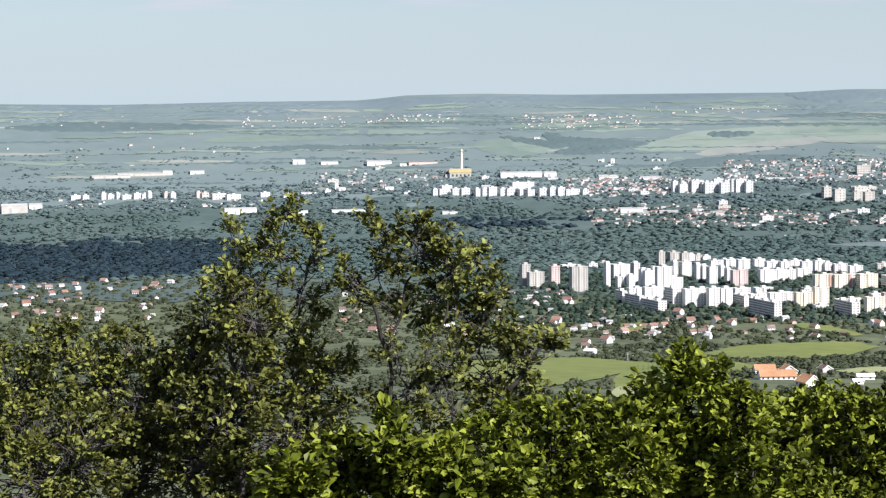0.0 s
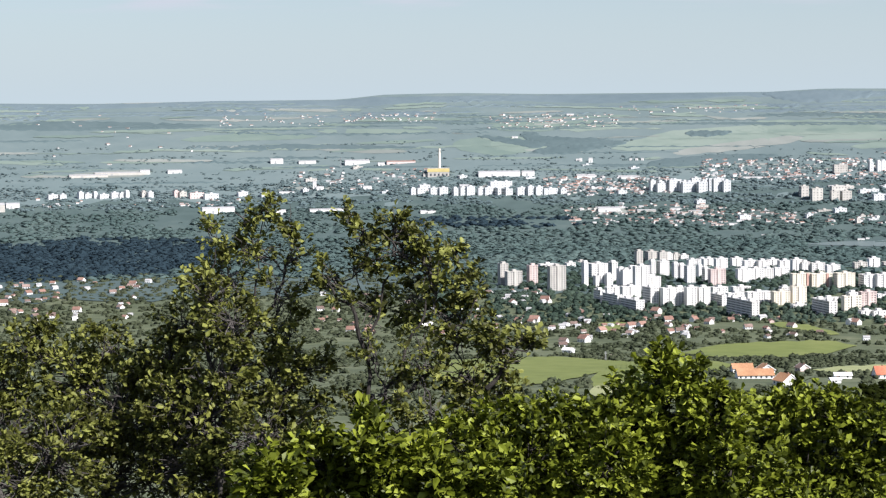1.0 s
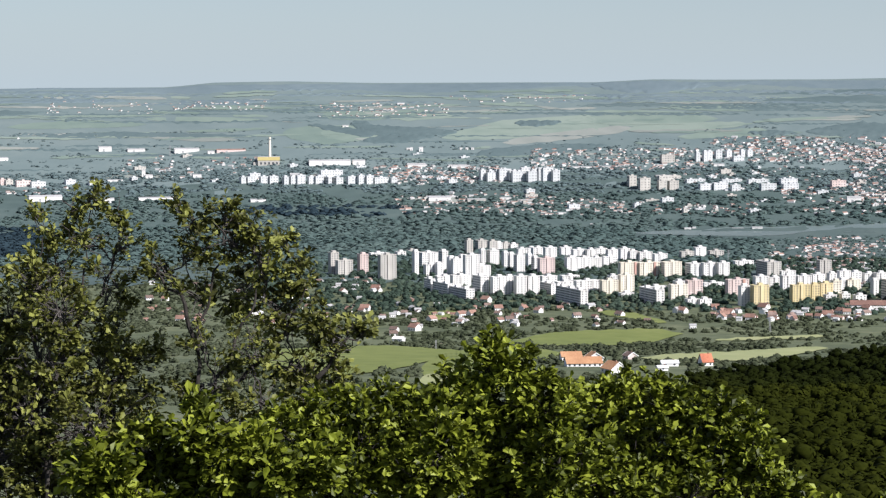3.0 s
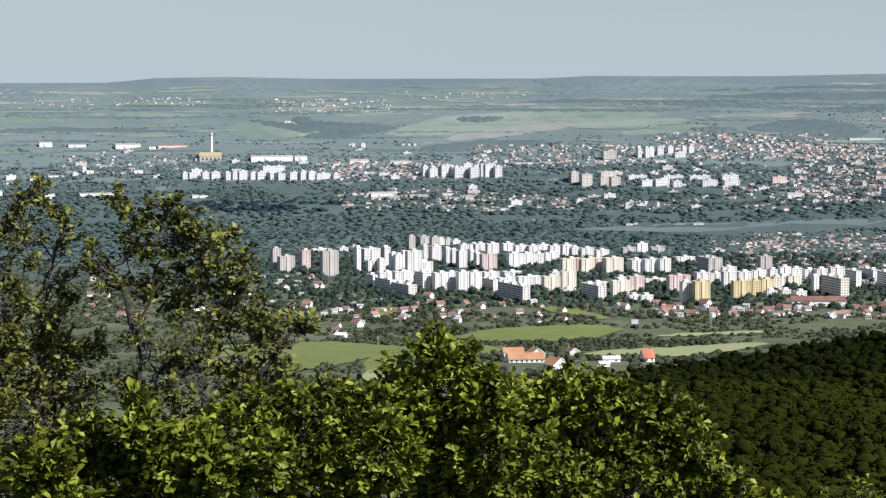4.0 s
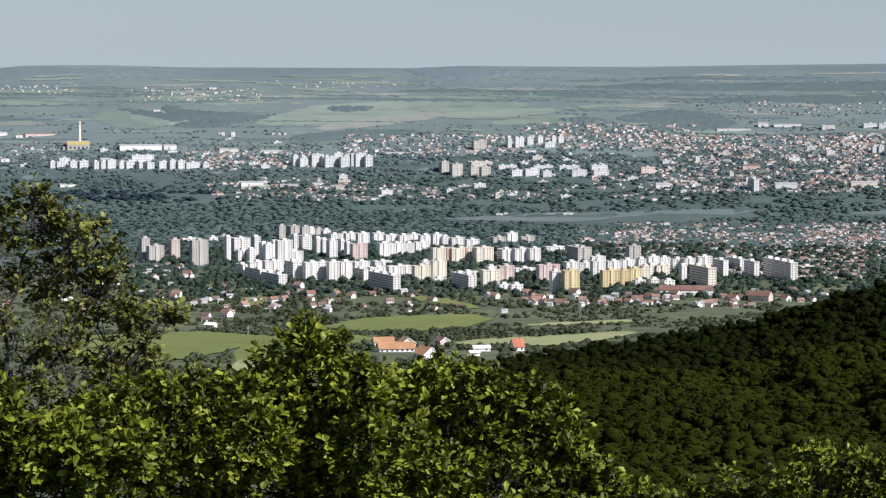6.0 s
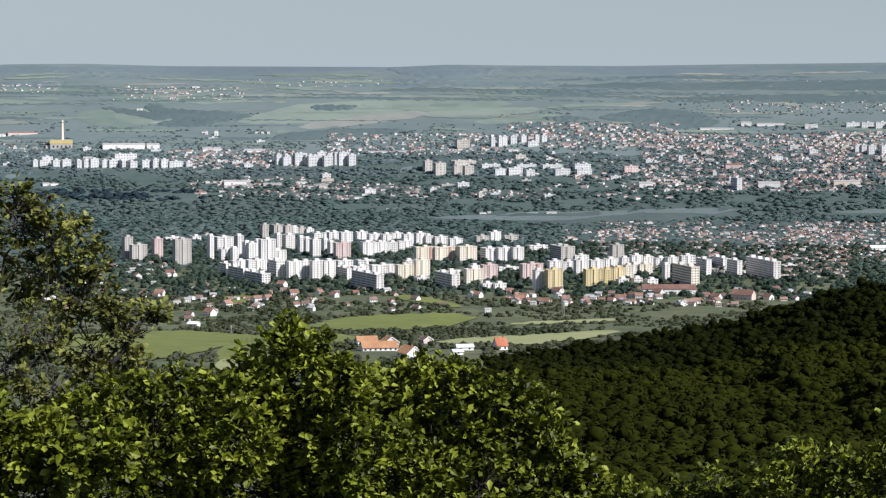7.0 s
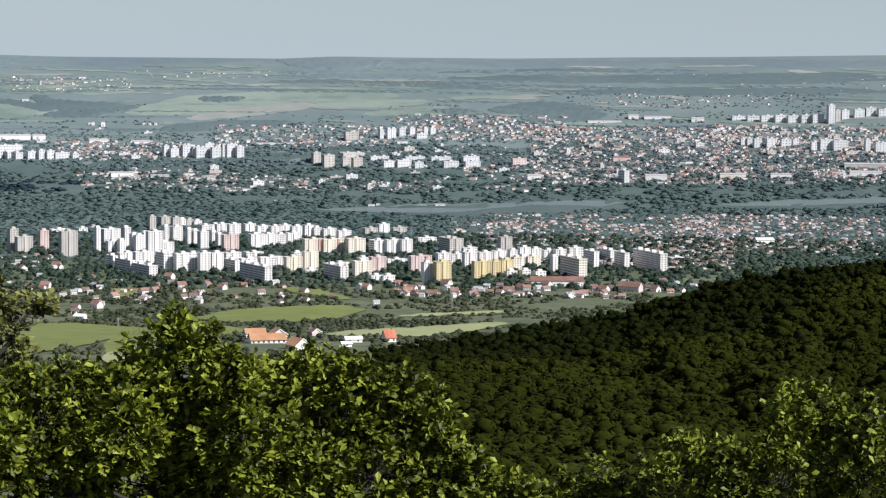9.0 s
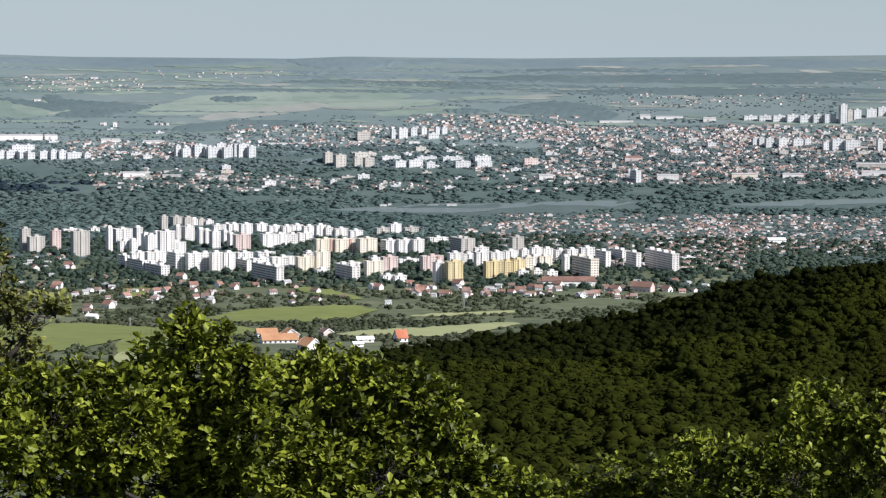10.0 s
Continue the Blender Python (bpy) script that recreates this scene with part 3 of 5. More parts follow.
FAR_BLOCKS = """-7.59 -2.57 0.04 0.13 0.18 v
-7.42 -2.57 0.03 0.21 0.19 v
-7.08 -2.59 0.04 0.19 0.21 v
-6.84 -2.59 0.04 0.22 0.22 v
-6.47 -2.61 0.06 0.12 0.22 v
-6.29 -2.60 0.03 0.15 0.22 v
-6.12 -2.60 0.03 0.21 0.25 v
-5.82 -2.60 0.03 0.15 0.21 v
-5.64 -2.60 0.03 0.21 0.22 v
-5.31 -2.62 0.12 0.09 0.22 v
-5.10 -2.61 0.12 0.18 0.19 v
-4.79 -2.61 0.04 0.25 0.22 v
-4.51 -2.61 0.03 0.15 0.25 v
-4.30 -2.61 0.03 0.18 0.24 v
-4.09 -2.60 0.03 0.36 0.18 v
-3.65 -2.58 0.03 0.15 0.15 v
-7.36 -2.48 0.03 0.27 0.18 v
-5.50 -2.44 0.03 0.57 0.21 v
-1.30 -2.53 0.04 0.13 0.30 v
-1.08 -2.53 0.09 0.15 0.28 v
-0.90 -2.52 0.03 0.33 0.31 v
-0.54 -2.53 0.04 0.28 0.28 v
-0.23 -2.53 0.03 0.24 0.36 v
0.05 -2.55 0.04 0.25 0.34 v
0.34 -2.54 0.04 0.25 0.36 v
0.60 -2.55 0.04 0.18 0.31 v
-17.03 -2.56 0.01 0.24 0.13 v
-16.73 -2.55 0.03 0.16 0.12 v
-16.25 -2.56 0.01 0.12 0.18 v
-16.09 -2.55 0.01 0.16 0.13 v
-15.86 -2.55 0.01 0.09 0.16 v
-15.71 -2.57 0.03 0.22 0.13 v
-15.41 -2.56 0.03 0.18 0.16 v
-15.20 -2.55 0.01 0.15 0.13 v
-15.04 -2.56 0.01 0.09 0.19 v
-14.63 -2.54 0.03 0.13 0.15 g
-14.46 -2.56 0.04 0.13 0.16 v
-13.79 -2.55 0.03 0.12 0.16 p
-13.65 -2.56 0.03 0.18 0.15 g
-13.38 -2.60 0.03 0.36 0.16 p
-13.00 -2.62 0.03 0.36 0.15 v
-12.12 -2.56 0.03 0.24 0.13 v
-11.52 -2.59 0.03 0.30 0.13 v"""
FAR_BLOCKS_EAST = """-1.12 -2.55 0.04 0.25 0.25 v
-0.81 -2.54 0.06 0.31 0.33 v
-0.46 -2.57 0.04 0.36 0.30 v
-0.05 -2.57 0.06 0.24 0.30 v
0.22 -2.54 0.03 0.39 0.36 v
2.60 -2.69 0.07 0.19 0.30 g
2.88 -2.79 0.06 0.27 0.34 g
3.37 -2.79 0.04 0.21 0.27 g
3.65 -2.77 0.06 0.24 0.25 g
3.38 -2.55 0.06 0.55 0.16 g
3.44 -2.08 0.03 0.34 0.24 g
4.10 -2.60 0.06 0.48 0.12 v
4.45 -2.79 0.06 0.30 0.19 v
4.81 -2.78 0.06 0.36 0.21 v
5.27 -2.80 0.04 0.22 0.18 v
5.02 -2.60 0.04 0.51 0.12 v
5.70 -2.61 0.06 0.51 0.13 v
6.03 -2.78 0.06 0.39 0.19 v
6.54 -2.64 0.07 0.42 0.18 v
6.60 -2.77 0.06 0.39 0.18 v
7.84 -2.69 0.04 0.36 0.19 p
4.34 -2.02 0.03 0.10 0.24 v
4.54 -2.02 0.04 0.09 0.27 v
4.64 -2.01 0.01 0.12 0.27 v
4.85 -1.95 0.03 0.16 0.22 v
5.13 -1.91 0.03 0.13 0.19 v
5.50 -1.91 0.03 0.10 0.19 v
5.67 -1.89 0.03 0.13 0.18 v
5.31 -2.02 0.04 0.27 0.15 v
13.79 -2.09 0.01 0.15 0.19 v
13.95 -2.08 0.01 0.13 0.19 v
14.13 -2.15 0.03 0.19 0.25 v
14.46 -2.14 0.03 0.25 0.25 v
14.83 -2.12 0.03 0.25 0.22 v
15.13 -2.06 0.03 0.15 0.16 v
15.60 -2.20 0.03 0.21 0.24 v
15.83 -2.19 0.03 0.30 0.30 v
16.17 -2.19 0.03 0.36 0.27 v
16.98 -2.21 0.03 0.12 0.33 v
17.24 -2.20 0.03 0.37 0.24 v
13.55 -1.44 0.03 0.36 0.12 v
13.94 -1.46 0.04 0.33 0.15 v
14.30 -1.48 0.03 0.34 0.18 v
14.66 -1.49 0.03 0.30 0.21 v
14.99 -1.50 0.04 0.30 0.21 v
15.33 -1.49 0.04 0.26 0.22 v
15.62 -1.49 0.03 0.28 0.24 v
16.02 -1.50 0.06 0.16 0.50 v
16.20 -1.44 0.03 0.12 0.30 g
16.36 -1.38 0.03 0.18 0.25 v
16.68 -1.34 0.04 0.25 0.24 v
16.97 -1.30 0.04 0.25 0.24 v
17.29 -1.30 0.04 0.37 0.21 v
10.77 -3.11 0.16 0.13 0.33 v
9.25 -2.40 0.04 0.10 0.16 v"""
for text in (FAR_BLOCKS, FAR_BLOCKS_EAST):
    for line in text.split("\n"):
        *nums, tone = line.split()
        FOOTPRINTS.append(apartment_block(*map(float, nums), tone, detail=False))

# Long low sheds and halls
HALLS = """9.79 -1.55 0.03 0.89 0.07 w
10.85 -1.44 0.03 0.27 0.12 w
11.26 -1.45 0.03 0.71 0.10 w
12.49 -1.49 0.03 0.33 0.12 w
9.17 -2.24 0.04 0.85 0.06 w
13.26 -2.97 0.06 0.68 0.15 c
14.57 -2.92 0.06 0.54 0.12 w
16.45 -2.65 0.06 1.13 0.15 g
16.59 -2.85 0.06 0.83 0.15 w
11.32 -3.06 0.03 0.57 0.18 w
12.12 -2.04 0.04 0.21 0.12 w
10.47 -2.57 0.04 0.46 0.15 p
4.79 -2.14 0.04 0.28 0.07 w
7.60 -2.04 0.03 0.19 0.06 w
8.23 -3.10 0.06 0.36 0.18 w
8.59 -2.87 0.03 0.25 0.07 w
-0.84 -3.02 0.03 0.51 0.07 w
-0.33 -3.07 0.03 0.42 0.06 g
-2.67 -3.06 0.03 0.58 0.13 w
-2.74 -2.98 0.03 0.79 0.07 w
-1.65 -3.08 0.03 0.49 0.09 g
1.10 -2.20 0.03 0.54 0.06 w
1.81 -2.19 0.03 0.57 0.06 w
-3.24 -2.11 0.03 0.49 0.06 w
-2.15 -2.15 0.03 0.57 0.06 w
-3.25 -1.70 0.01 0.09 0.06 w
-2.92 -1.75 0.01 0.10 0.12 w
-1.85 -1.70 0.01 0.06 0.06 w
-1.70 -1.70 0.01 0.07 0.06 w
-1.55 -1.70 0.01 0.07 0.06 w
4.04 -3.81 0.03 0.18 0.07 w
4.25 -3.79 0.03 0.09 0.07 w
5.28 -3.78 0.04 0.30 0.04 w
5.80 -3.78 0.03 0.27 0.07 w
1.58 -3.70 0.01 0.10 0.06 w
3.29 -2.43 0.03 0.57 0.06 g"""
HALLS_WEST = """-16.49 -2.01 0.04 1.00 0.09 g
-15.83 -1.96 0.04 1.37 0.09 g
-14.66 -1.94 0.04 0.25 0.12 w
-13.95 -1.93 0.03 0.37 0.10 w
-11.27 -1.70 0.04 0.33 0.13 w
-10.53 -1.72 0.03 0.45 0.09 w
-9.32 -1.78 0.06 0.65 0.15 w
-8.46 -1.79 0.04 0.18 0.09 w
-8.22 -1.76 0.06 0.76 0.10 p
-18.81 -2.88 0.04 0.67 0.24 g
-18.11 -2.78 0.03 0.34 0.15 w
-13.07 -3.01 0.04 0.85 0.18 w
-11.14 -3.04 0.04 0.25 0.13 w
-10.26 -3.00 0.04 0.92 0.10 w
-7.35 -3.06 0.04 0.40 0.09 w
-10.17 -2.40 0.01 0.09 0.21 w
-10.08 -2.41 0.01 0.19 0.10 w
-6.31 -2.49 0.04 0.25 0.18 g
-5.81 -2.11 0.04 1.10 0.15 w
-4.67 -2.09 0.04 0.33 0.13 w
-3.23 -2.15 0.03 0.52 0.07 w
-2.08 -2.19 0.04 0.48 0.07 w
-8.85 -2.40 0.03 0.22 0.09 w
-11.06 -2.49 0.04 0.40 0.06 w
-3.16 -1.72 0.01 0.07 0.09 w
-4.93 -1.10 0.03 0.16 0.06 w
-3.49 -0.52 0.03 0.19 0.06 w"""


def hall(az, el, dark, bright, tall, tone):
    d = spot(az, el)
    a = radians(az)
    length, h = max(5.0, radians(bright) * d), max(1.6, radians(tall) * d * 0.9)
    depth = min(18.0, length * 0.6)
    thing = new("hall")
    thing.matrix_world = Matrix.Translation(ground_point(az, d)) @ Matrix.Rotation(-a + 0.12, 4, "Z")
    part("wall", box(0, length, 0, depth, -4, h), M_PANEL[tone], thing)
    bm = bmesh.new()
    v = [bm.verts.new(p) for p in ((-0.3, -0.3, h), (length + 0.3, -0.3, h), (length + 0.3, depth + 0.3, h), (-0.3, depth + 0.3, h), (-0.3, depth / 2, h * 1.25), (length + 0.3, depth / 2, h * 1.25))]
    for f in ((0, 1, 5, 4), (2, 3, 4, 5), (0, 4, 3), (1, 2, 5), (0, 3, 2, 1)):
        bm.faces.new([v[i] for i in f])
    part("roof", bm, M_ROOFGREY if tone != "p" else M_RED, thing)
    part("door", box(length * 0.3, length * 0.3 + min(4.0, length * 0.3), -0.08, 0.1, 0, h * 0.7), M_STEEL, thing)
    tagged(thing, {"v": "long off-white low hall", "w": "long white low industrial hall", "c": "long cream low hall with flat front", "g": "long grey low industrial shed", "p": "reddish roofed low hall"}[tone], "hall", "distant halls and sheds")


for text in (HALLS, HALLS_WEST):
    for line in text.split("\n"):
        *nums, tone = line.split()
        hall(*map(float, nums), tone)

# scattered flat-roofed buildings of the towns across the river
rng = random.Random(77)
for a0, e0, a1, e1, n in ((8.307, -1.704, 13.931, -3.063, 24), (12.878, -1.607, 17.829, -2.99, 26), (4.153, -2.144, 8.623, -3.213, 12), (-2.909, -2.142, 0.603, -3.278, 8), (0.308, -3.057, 6.245, -3.388, 10), (-10.948, -1.674, -1.463, -2.573, 12)):
    for k in range(n):
        low = rng.random() < 0.75
        FOOTPRINTS.append(apartment_block(rng.uniform(a0, a1), rng.uniform(min(e0, e1), max(e0, e1)), rng.uniform(0.02, 0.08), rng.uniform(0.07, 0.34), rng.uniform(0.04, 0.08) if low else rng.uniform(0.08, 0.14), rng.choice("vvvgg"), detail=False))

# ---- power plant with chimney ----


def power_plant():
    az, el = -7.152, -2.1
    d = spot(az, el)
    k = radians(0.01487) * d
    thing = new("power_plant")
    thing.matrix_world = Matrix.Translation(ground_point(az, d)) @ Matrix.Rotation(-radians(az), 4, "Z")
    part("hall_wall", box(0, 38 * k, 0, 26 * k, -5, 10 * k), M_PANEL["g"], thing)
    part("upper_cladding", box(-0.4 * k, 38.4 * k, -0.4 * k, 26.4 * k, 10 * k, 16 * k), M_YELLOWSTEEL, thing, "yellow sheet cladding")
    part("roof", box(0, 38 * k, 0, 26 * k, 16 * k, 16.6 * k), M_ROOFGREY, thing)
    bm = bmesh.new()
    bmesh.ops.create_cone(bm, segments=20, radius1=2.6 * k, radius2=1.9 * k, depth=48 * k, cap_ends=True)
    bmesh.ops.translate(bm, verts=bm.verts, vec=(21 * k, 12 * k, 27 * k))
    chimney = part("chimney", bm, M_PANEL["c"], thing, "tall cream concrete chimney")
    bm = bmesh.new()
    bmesh.ops.create_cone(bm, segments=20, radius1=2.5 * k, radius2=2.5 * k, depth=1.2 * k, cap_ends=True)
    bmesh.ops.translate(bm, verts=bm.verts, vec=(21 * k, 12 * k, 47 * k))
    part("platform", bm, M_STEEL, chimney)
    part("side_hall", box(-8 * k, 0, 4 * k, 20 * k, -5, 7 * k), M_PANEL["g"], thing)
    for i in range(5):
        part("window", box((4 + 7 * i) * k, (7 + 7 * i) * k, -0.2 * k, 0.1, 3 * k, 7 * k), M_GLASS, thing)
    tagged(thing, "yellow clad power plant with one tall pale chimney", "power plant")


power_plant()


def mast(az, el, tall, label):
    d = spot(az, el)
    h = radians(tall) * d
    thing = new("lattice_mast")
    thing.matrix_world = Matrix.Translation(ground_point(az, d))
    b = h * 0.06
    for sx, sy in ((1, 1), (1, -1), (-1, 1), (-1, -1)):
        bm = bmesh.new()
        q = [bm.verts.new((sx * (b * (1 - k * 0.8)) + ox, sy * (b * (1 - k * 0.8)) + oy, k * h)) for k in (0, 1) for ox, oy in ((-0.15, -0.15), (0.15, -0.15), (0.15, 0.15), (-0.15, 0.15))]
        for i in range(4):
            bm.faces.new((q[i], q[(i + 1) % 4], q[4 + (i + 1) % 4], q[4 + i]))
        part("leg", bm, M_STEEL, thing)
    for i, z in enumerate((0.3, 0.55, 0.75, 0.9)):
        w = h * (0.06 * (1 - z * 0.8)) + (h * 0.09 if i > 1 else 0)
        part("cross_arm", box(-w, w, -0.25, 0.25, z * h - 0.25, z * h + 0.25), M_STEEL, thing)
    tagged(thing, label, "mast")


mast(-18.543, -5.014, 0.45, "grey steel lattice mast at the wood edge")
mast(-9.438, -1.839, 0.3, "distant pale steel mast beside a white hall")
mast(5.183, -4.661, 0.36, "thin pale mast behind the flats")
mast(-2.498, -6.935, 0.25, "thin steel power pylon at a meadow edge")
mast(6.275, -6.435, 0.4, "thin steel power pylon in scrub")
mast(15.302, -1.94, 0.2, "distant thin mast above town roofs")

# ---- houses ----


def house(name, length, depth, eaves, ridge, roof, wall=None, windows=3, boards=False):
    """A plain gabled house, its front towards -y, standing at the origin."""
    thing = new(name)
    bm = box(-length / 2, length / 2, -depth / 2, depth / 2, -2, eaves)
    for s in (-1, 1):
        t = [bm.verts.new(p) for p in ((s * length / 2, -depth / 2, eaves), (s * length / 2, depth / 2, eaves), (s * length / 2, 0, ridge - 0.25))]
        bm.faces.new(t)
    part("wall", bm, wall or M_PLASTER, thing)
    bm = bmesh.new()
    o, e, th = 0.5, 0.6, 0.25
    slope = (ridge - eaves) / (depth / 2)
    for s in (-1, 1):
        q = [bm.verts.new((x, y, z + dz)) for dz in (0, th) for x, y, z in ((-length / 2 - o, s * (depth / 2 + e), eaves - e * slope), (length / 2 + o, s * (depth / 2 + e), eaves - e * slope), (length / 2 + o, 0, ridge), (-length / 2 - o, 0, ridge))]
        for f in ((0, 1, 2, 3), (4, 5, 6, 7), (0, 1, 5, 4), (1, 2, 6, 5), (3, 0, 4, 7)):
            bm.faces.new([q[i] for i in f])
    part("roof", bm, roof, thing)
    if boards:
        for s in (-1, 1):
            for y in (-1, 1):
                bm = bmesh.new()
                x0, x1 = s * (length / 2 + o), s * (length / 2 + o + 0.12)
                yb, zb = y * (depth / 2 + e), eaves - e * slope
                q = [bm.verts.new(p) for x in (x0, x1) for p in ((x, yb, zb - 0.35), (x, yb, zb + 0.3), (x, 0, ridge + 0.3), (x, 0, ridge - 0.35))]
                for f in ((0, 1, 2, 3), (4, 5, 6, 7), (0, 1, 5, 4), (1, 2, 6, 5), (2, 3, 7, 6), (3, 0, 4, 7)):
                    bm.faces.new([q[i] for i in f])
                part("bargeboard", bm, M_TRIM, thing, "white painted bargeboard")
    for i in range(windows):
        c = length * ((i + 0.5) / windows - 0.5)
        part("window", box(c - 0.7, c + 0.7, -depth / 2 - 0.05, -depth / 2 + 0.1, 0.9, min(2.3, eaves - 0.3)), M_GLASS, thing)
    part("chimney", box(length * 0.2, length * 0.2 + 0.7, -0.35, 0.35, eaves, ridge + 0.9), M_RED, thing)
    return thing


def put(thing, az, el, turn, d=None):
    d = d or spot(az, el)
    thing.matrix_world = Matrix.Translation(ground_point(az, d)) @ Matrix.Rotation(radians(turn - az), 4, "Z")
    return thing


put(tagged(house("farmhouse", 25, 13, 2.9, 6.6, M_ORANGE, windows=7), "large farmhouse with long orange tiled roof", "house"), 1.396, -7.377, 10)
put(tagged(house("house_wing", 15, 10, 3.6, 6.6, M_ORANGE, windows=4), "orange roofed wing of the farm", "house"), 1.069, -7.229, 10)
put(tagged(house("house_wing", 11, 11, 4.4, 8.0, M_ORANGE, windows=2, boards=True), "orange roofed gabled wing with white bargeboards", "house"), 1.679, -7.289, -74)
put(tagged(house("cottage", 12, 12, 3.2, 7.6, M_ORANGE, windows=3, boards=True), "cream house with steep orange roof and white bargeboards", "house"), 2.201, -7.54, -55)
put(tagged(house("red_roofed_house", 8, 8, 3.6, 8.6, M_VIVIDRED, windows=2), "small white house with steep bright red roof by a pale field", "house"), 4.607, -7.339, 25)
put(tagged(house("white_shed", 12, 6, 2.6, 4.2, M_TRIM, windows=2), "low white roofed shed near a pale field", "shed"), 3.664, -7.359, 12)
put(tagged(house("white_shed", 7, 5, 2.4, 3.6, M_TRIM, windows=1), "small pale shed at the wood edge", "shed"), 3.47, -7.478, 20)
put(tagged(house("white_shed", 10, 7, 3.6, 5.4, M_PLASTER, windows=2), "white shed with pale roof at meadow edge", "shed"), -3.481, -6.746, -25)
put(tagged(house("brown_shed", 8, 8, 3.0, 5.6, M_BROWNROOF, M_PANEL["p"], windows=2, boards=True), "small pinkish gabled shed with white bargeboards", "shed"), 2.632, -7.184, -60)
put(tagged(house("school", 60, 16, 5.5, 10, M_RED, windows=12), "long low building with red tiled roof before the flats", "school"), 9.031, -5.807, 5)
put(tagged(house("villa", 24, 14, 6, 11, M_RED, M_PANEL["p"], windows=5), "large pinkish house with hipped red roof", "house"), 10.981, -5.938, -20)
put(tagged(house("large_white_house", 26, 13, 6, 9, M_PLASTER, windows=5), "large white house with pale roof among trees", "house"), 14.432, -4.628, 20)

MODELS = [tagged(house("house", 11, 9, 4.2, 7.8, M_RED), "white plastered house with red tiled gable roof", "house", "houses of the valley"),
          tagged(house("house", 10, 8, 3.4, 6.4, M_BROWNROOF), "pale plastered house with brown tiled roof", "house", "houses of the valley"),
          tagged(house("house", 9, 8, 4.6, 6.6, M_ROOFGREY), "white plastered house with light grey roof", "house", "houses of the valley"),
          tagged(house("house", 8, 6, 2.8, 4.6, M_RED, M_PANEL["p"], 2), "small weekend cottage with red roof", "house", "houses of the valley")]
for i, m in enumerate(MODELS):
    put(m, *((7.765, -6.047, 9.556, -6.095, 3.88, -5.963, 5.3, -6.072)[i * 2:i * 2 + 2]), 20 * i)
# bearings, elevations, how many (near ones, each a thing)
NEAR_TOWNS = [
    (4.775, -5.853, 8.215, -6.16, 46), (8.21, -5.744, 10.896, -6.146, 34), (-5.236, -5.107, -3.65, -5.484, 12), (-4.664, -5.696, -0.724, -6.235, 26),
    (-18.895, -4.698, -14.117, -5.768, 52), (-10.699, -5.09, -4.146, -6.34, 40), (-0.724, -5.792, 4.779, -6.373, 22), (-3.654, -6.29, -2.634, -6.607, 5),
    (11.036, -5.7, 12.669, -5.993, 10), (-4.143, -5.747, 0.296, -6.337, 18),
]
rng = random.Random(11)
HOUSE_SPOTS = []
for a0, e0, a1, e1, n in NEAR_TOWNS:
    for k in range(n):
        a, e = rng.uniform(a0, a1), rng.uniform(min(e0, e1), max(e0, e1))
        d = spot(a, e)
        if d < 1250:
            continue
        m = copy_thing(rng.choice(MODELS), Matrix.Translation(ground_point(a, d)) @ Matrix.Rotation(radians(rng.uniform(-70, 70)), 4, "Z"))
        m.scale = (rng.uniform(0.55, 0.95),) * 3
        HOUSE_SPOTS.append((a, d))

# far towns, house on house, too many to count
FAR_TOWNS = [
    (7.145, -3.973, 13.686, -5.351, 900, 5.0), (12.184, -3.756, 14.116, -4.9, 260, 5.0), (13.948, -3.872, 17.45, -4.892, 380, 5.0), (4.741, -1.398, 9.2, -2.021, 260, 6.2), (8.306, -1.66, 13.932, -3.136, 900, 6.2),
    (12.877, -1.562, 17.973, -3.06, 850, 6.2), (5.359, -4.213, 7.453, -4.861, 56, 5.6), (-2.912, -2.845, 0.603, -3.352, 88, 5.6), (0.308, -3.057, 6.245, -3.417, 120, 5.6),
    (-4.066, -2.145, -0.722, -2.574, 190, 5.6), (0.012, -1.686, 4.748, -2.243, 220, 5.6), (6.535, -2.642, 9.072, -3.431, 88, 6.2), (10.069, -0.754, 15.05, -1.065, 56, 4.3), (3.856, -2.147, 7.726, -2.778, 56, 5.0),
]
FAR_TOWNS += [
    (-9.45, -0.431, -6.782, -0.65, 56, 4.3), (-5.593, -0.483, -2.194, -0.839, 104, 4.3), (-12.7, -0.398, -9.75, -0.724, 48, 3.7), (-10.95, -1.822, -7.096, -2.457, 56, 5.6),
    (-17.982, -2.457, -11.852, -2.789, 48, 5.0), (-3.533, -2.931, 2.045, -3.422, 104, 5.6), (-3.529, -2.19, -1.463, -2.617, 48, 5.6), (-18.793, -0.333, -12.723, -1.801, 20, 5.0), (9.175, -0.247, 17.454, -0.672, 24, 4.3), (-2.177, -0.278, 1.482, -0.466, 32, 3.7),
]


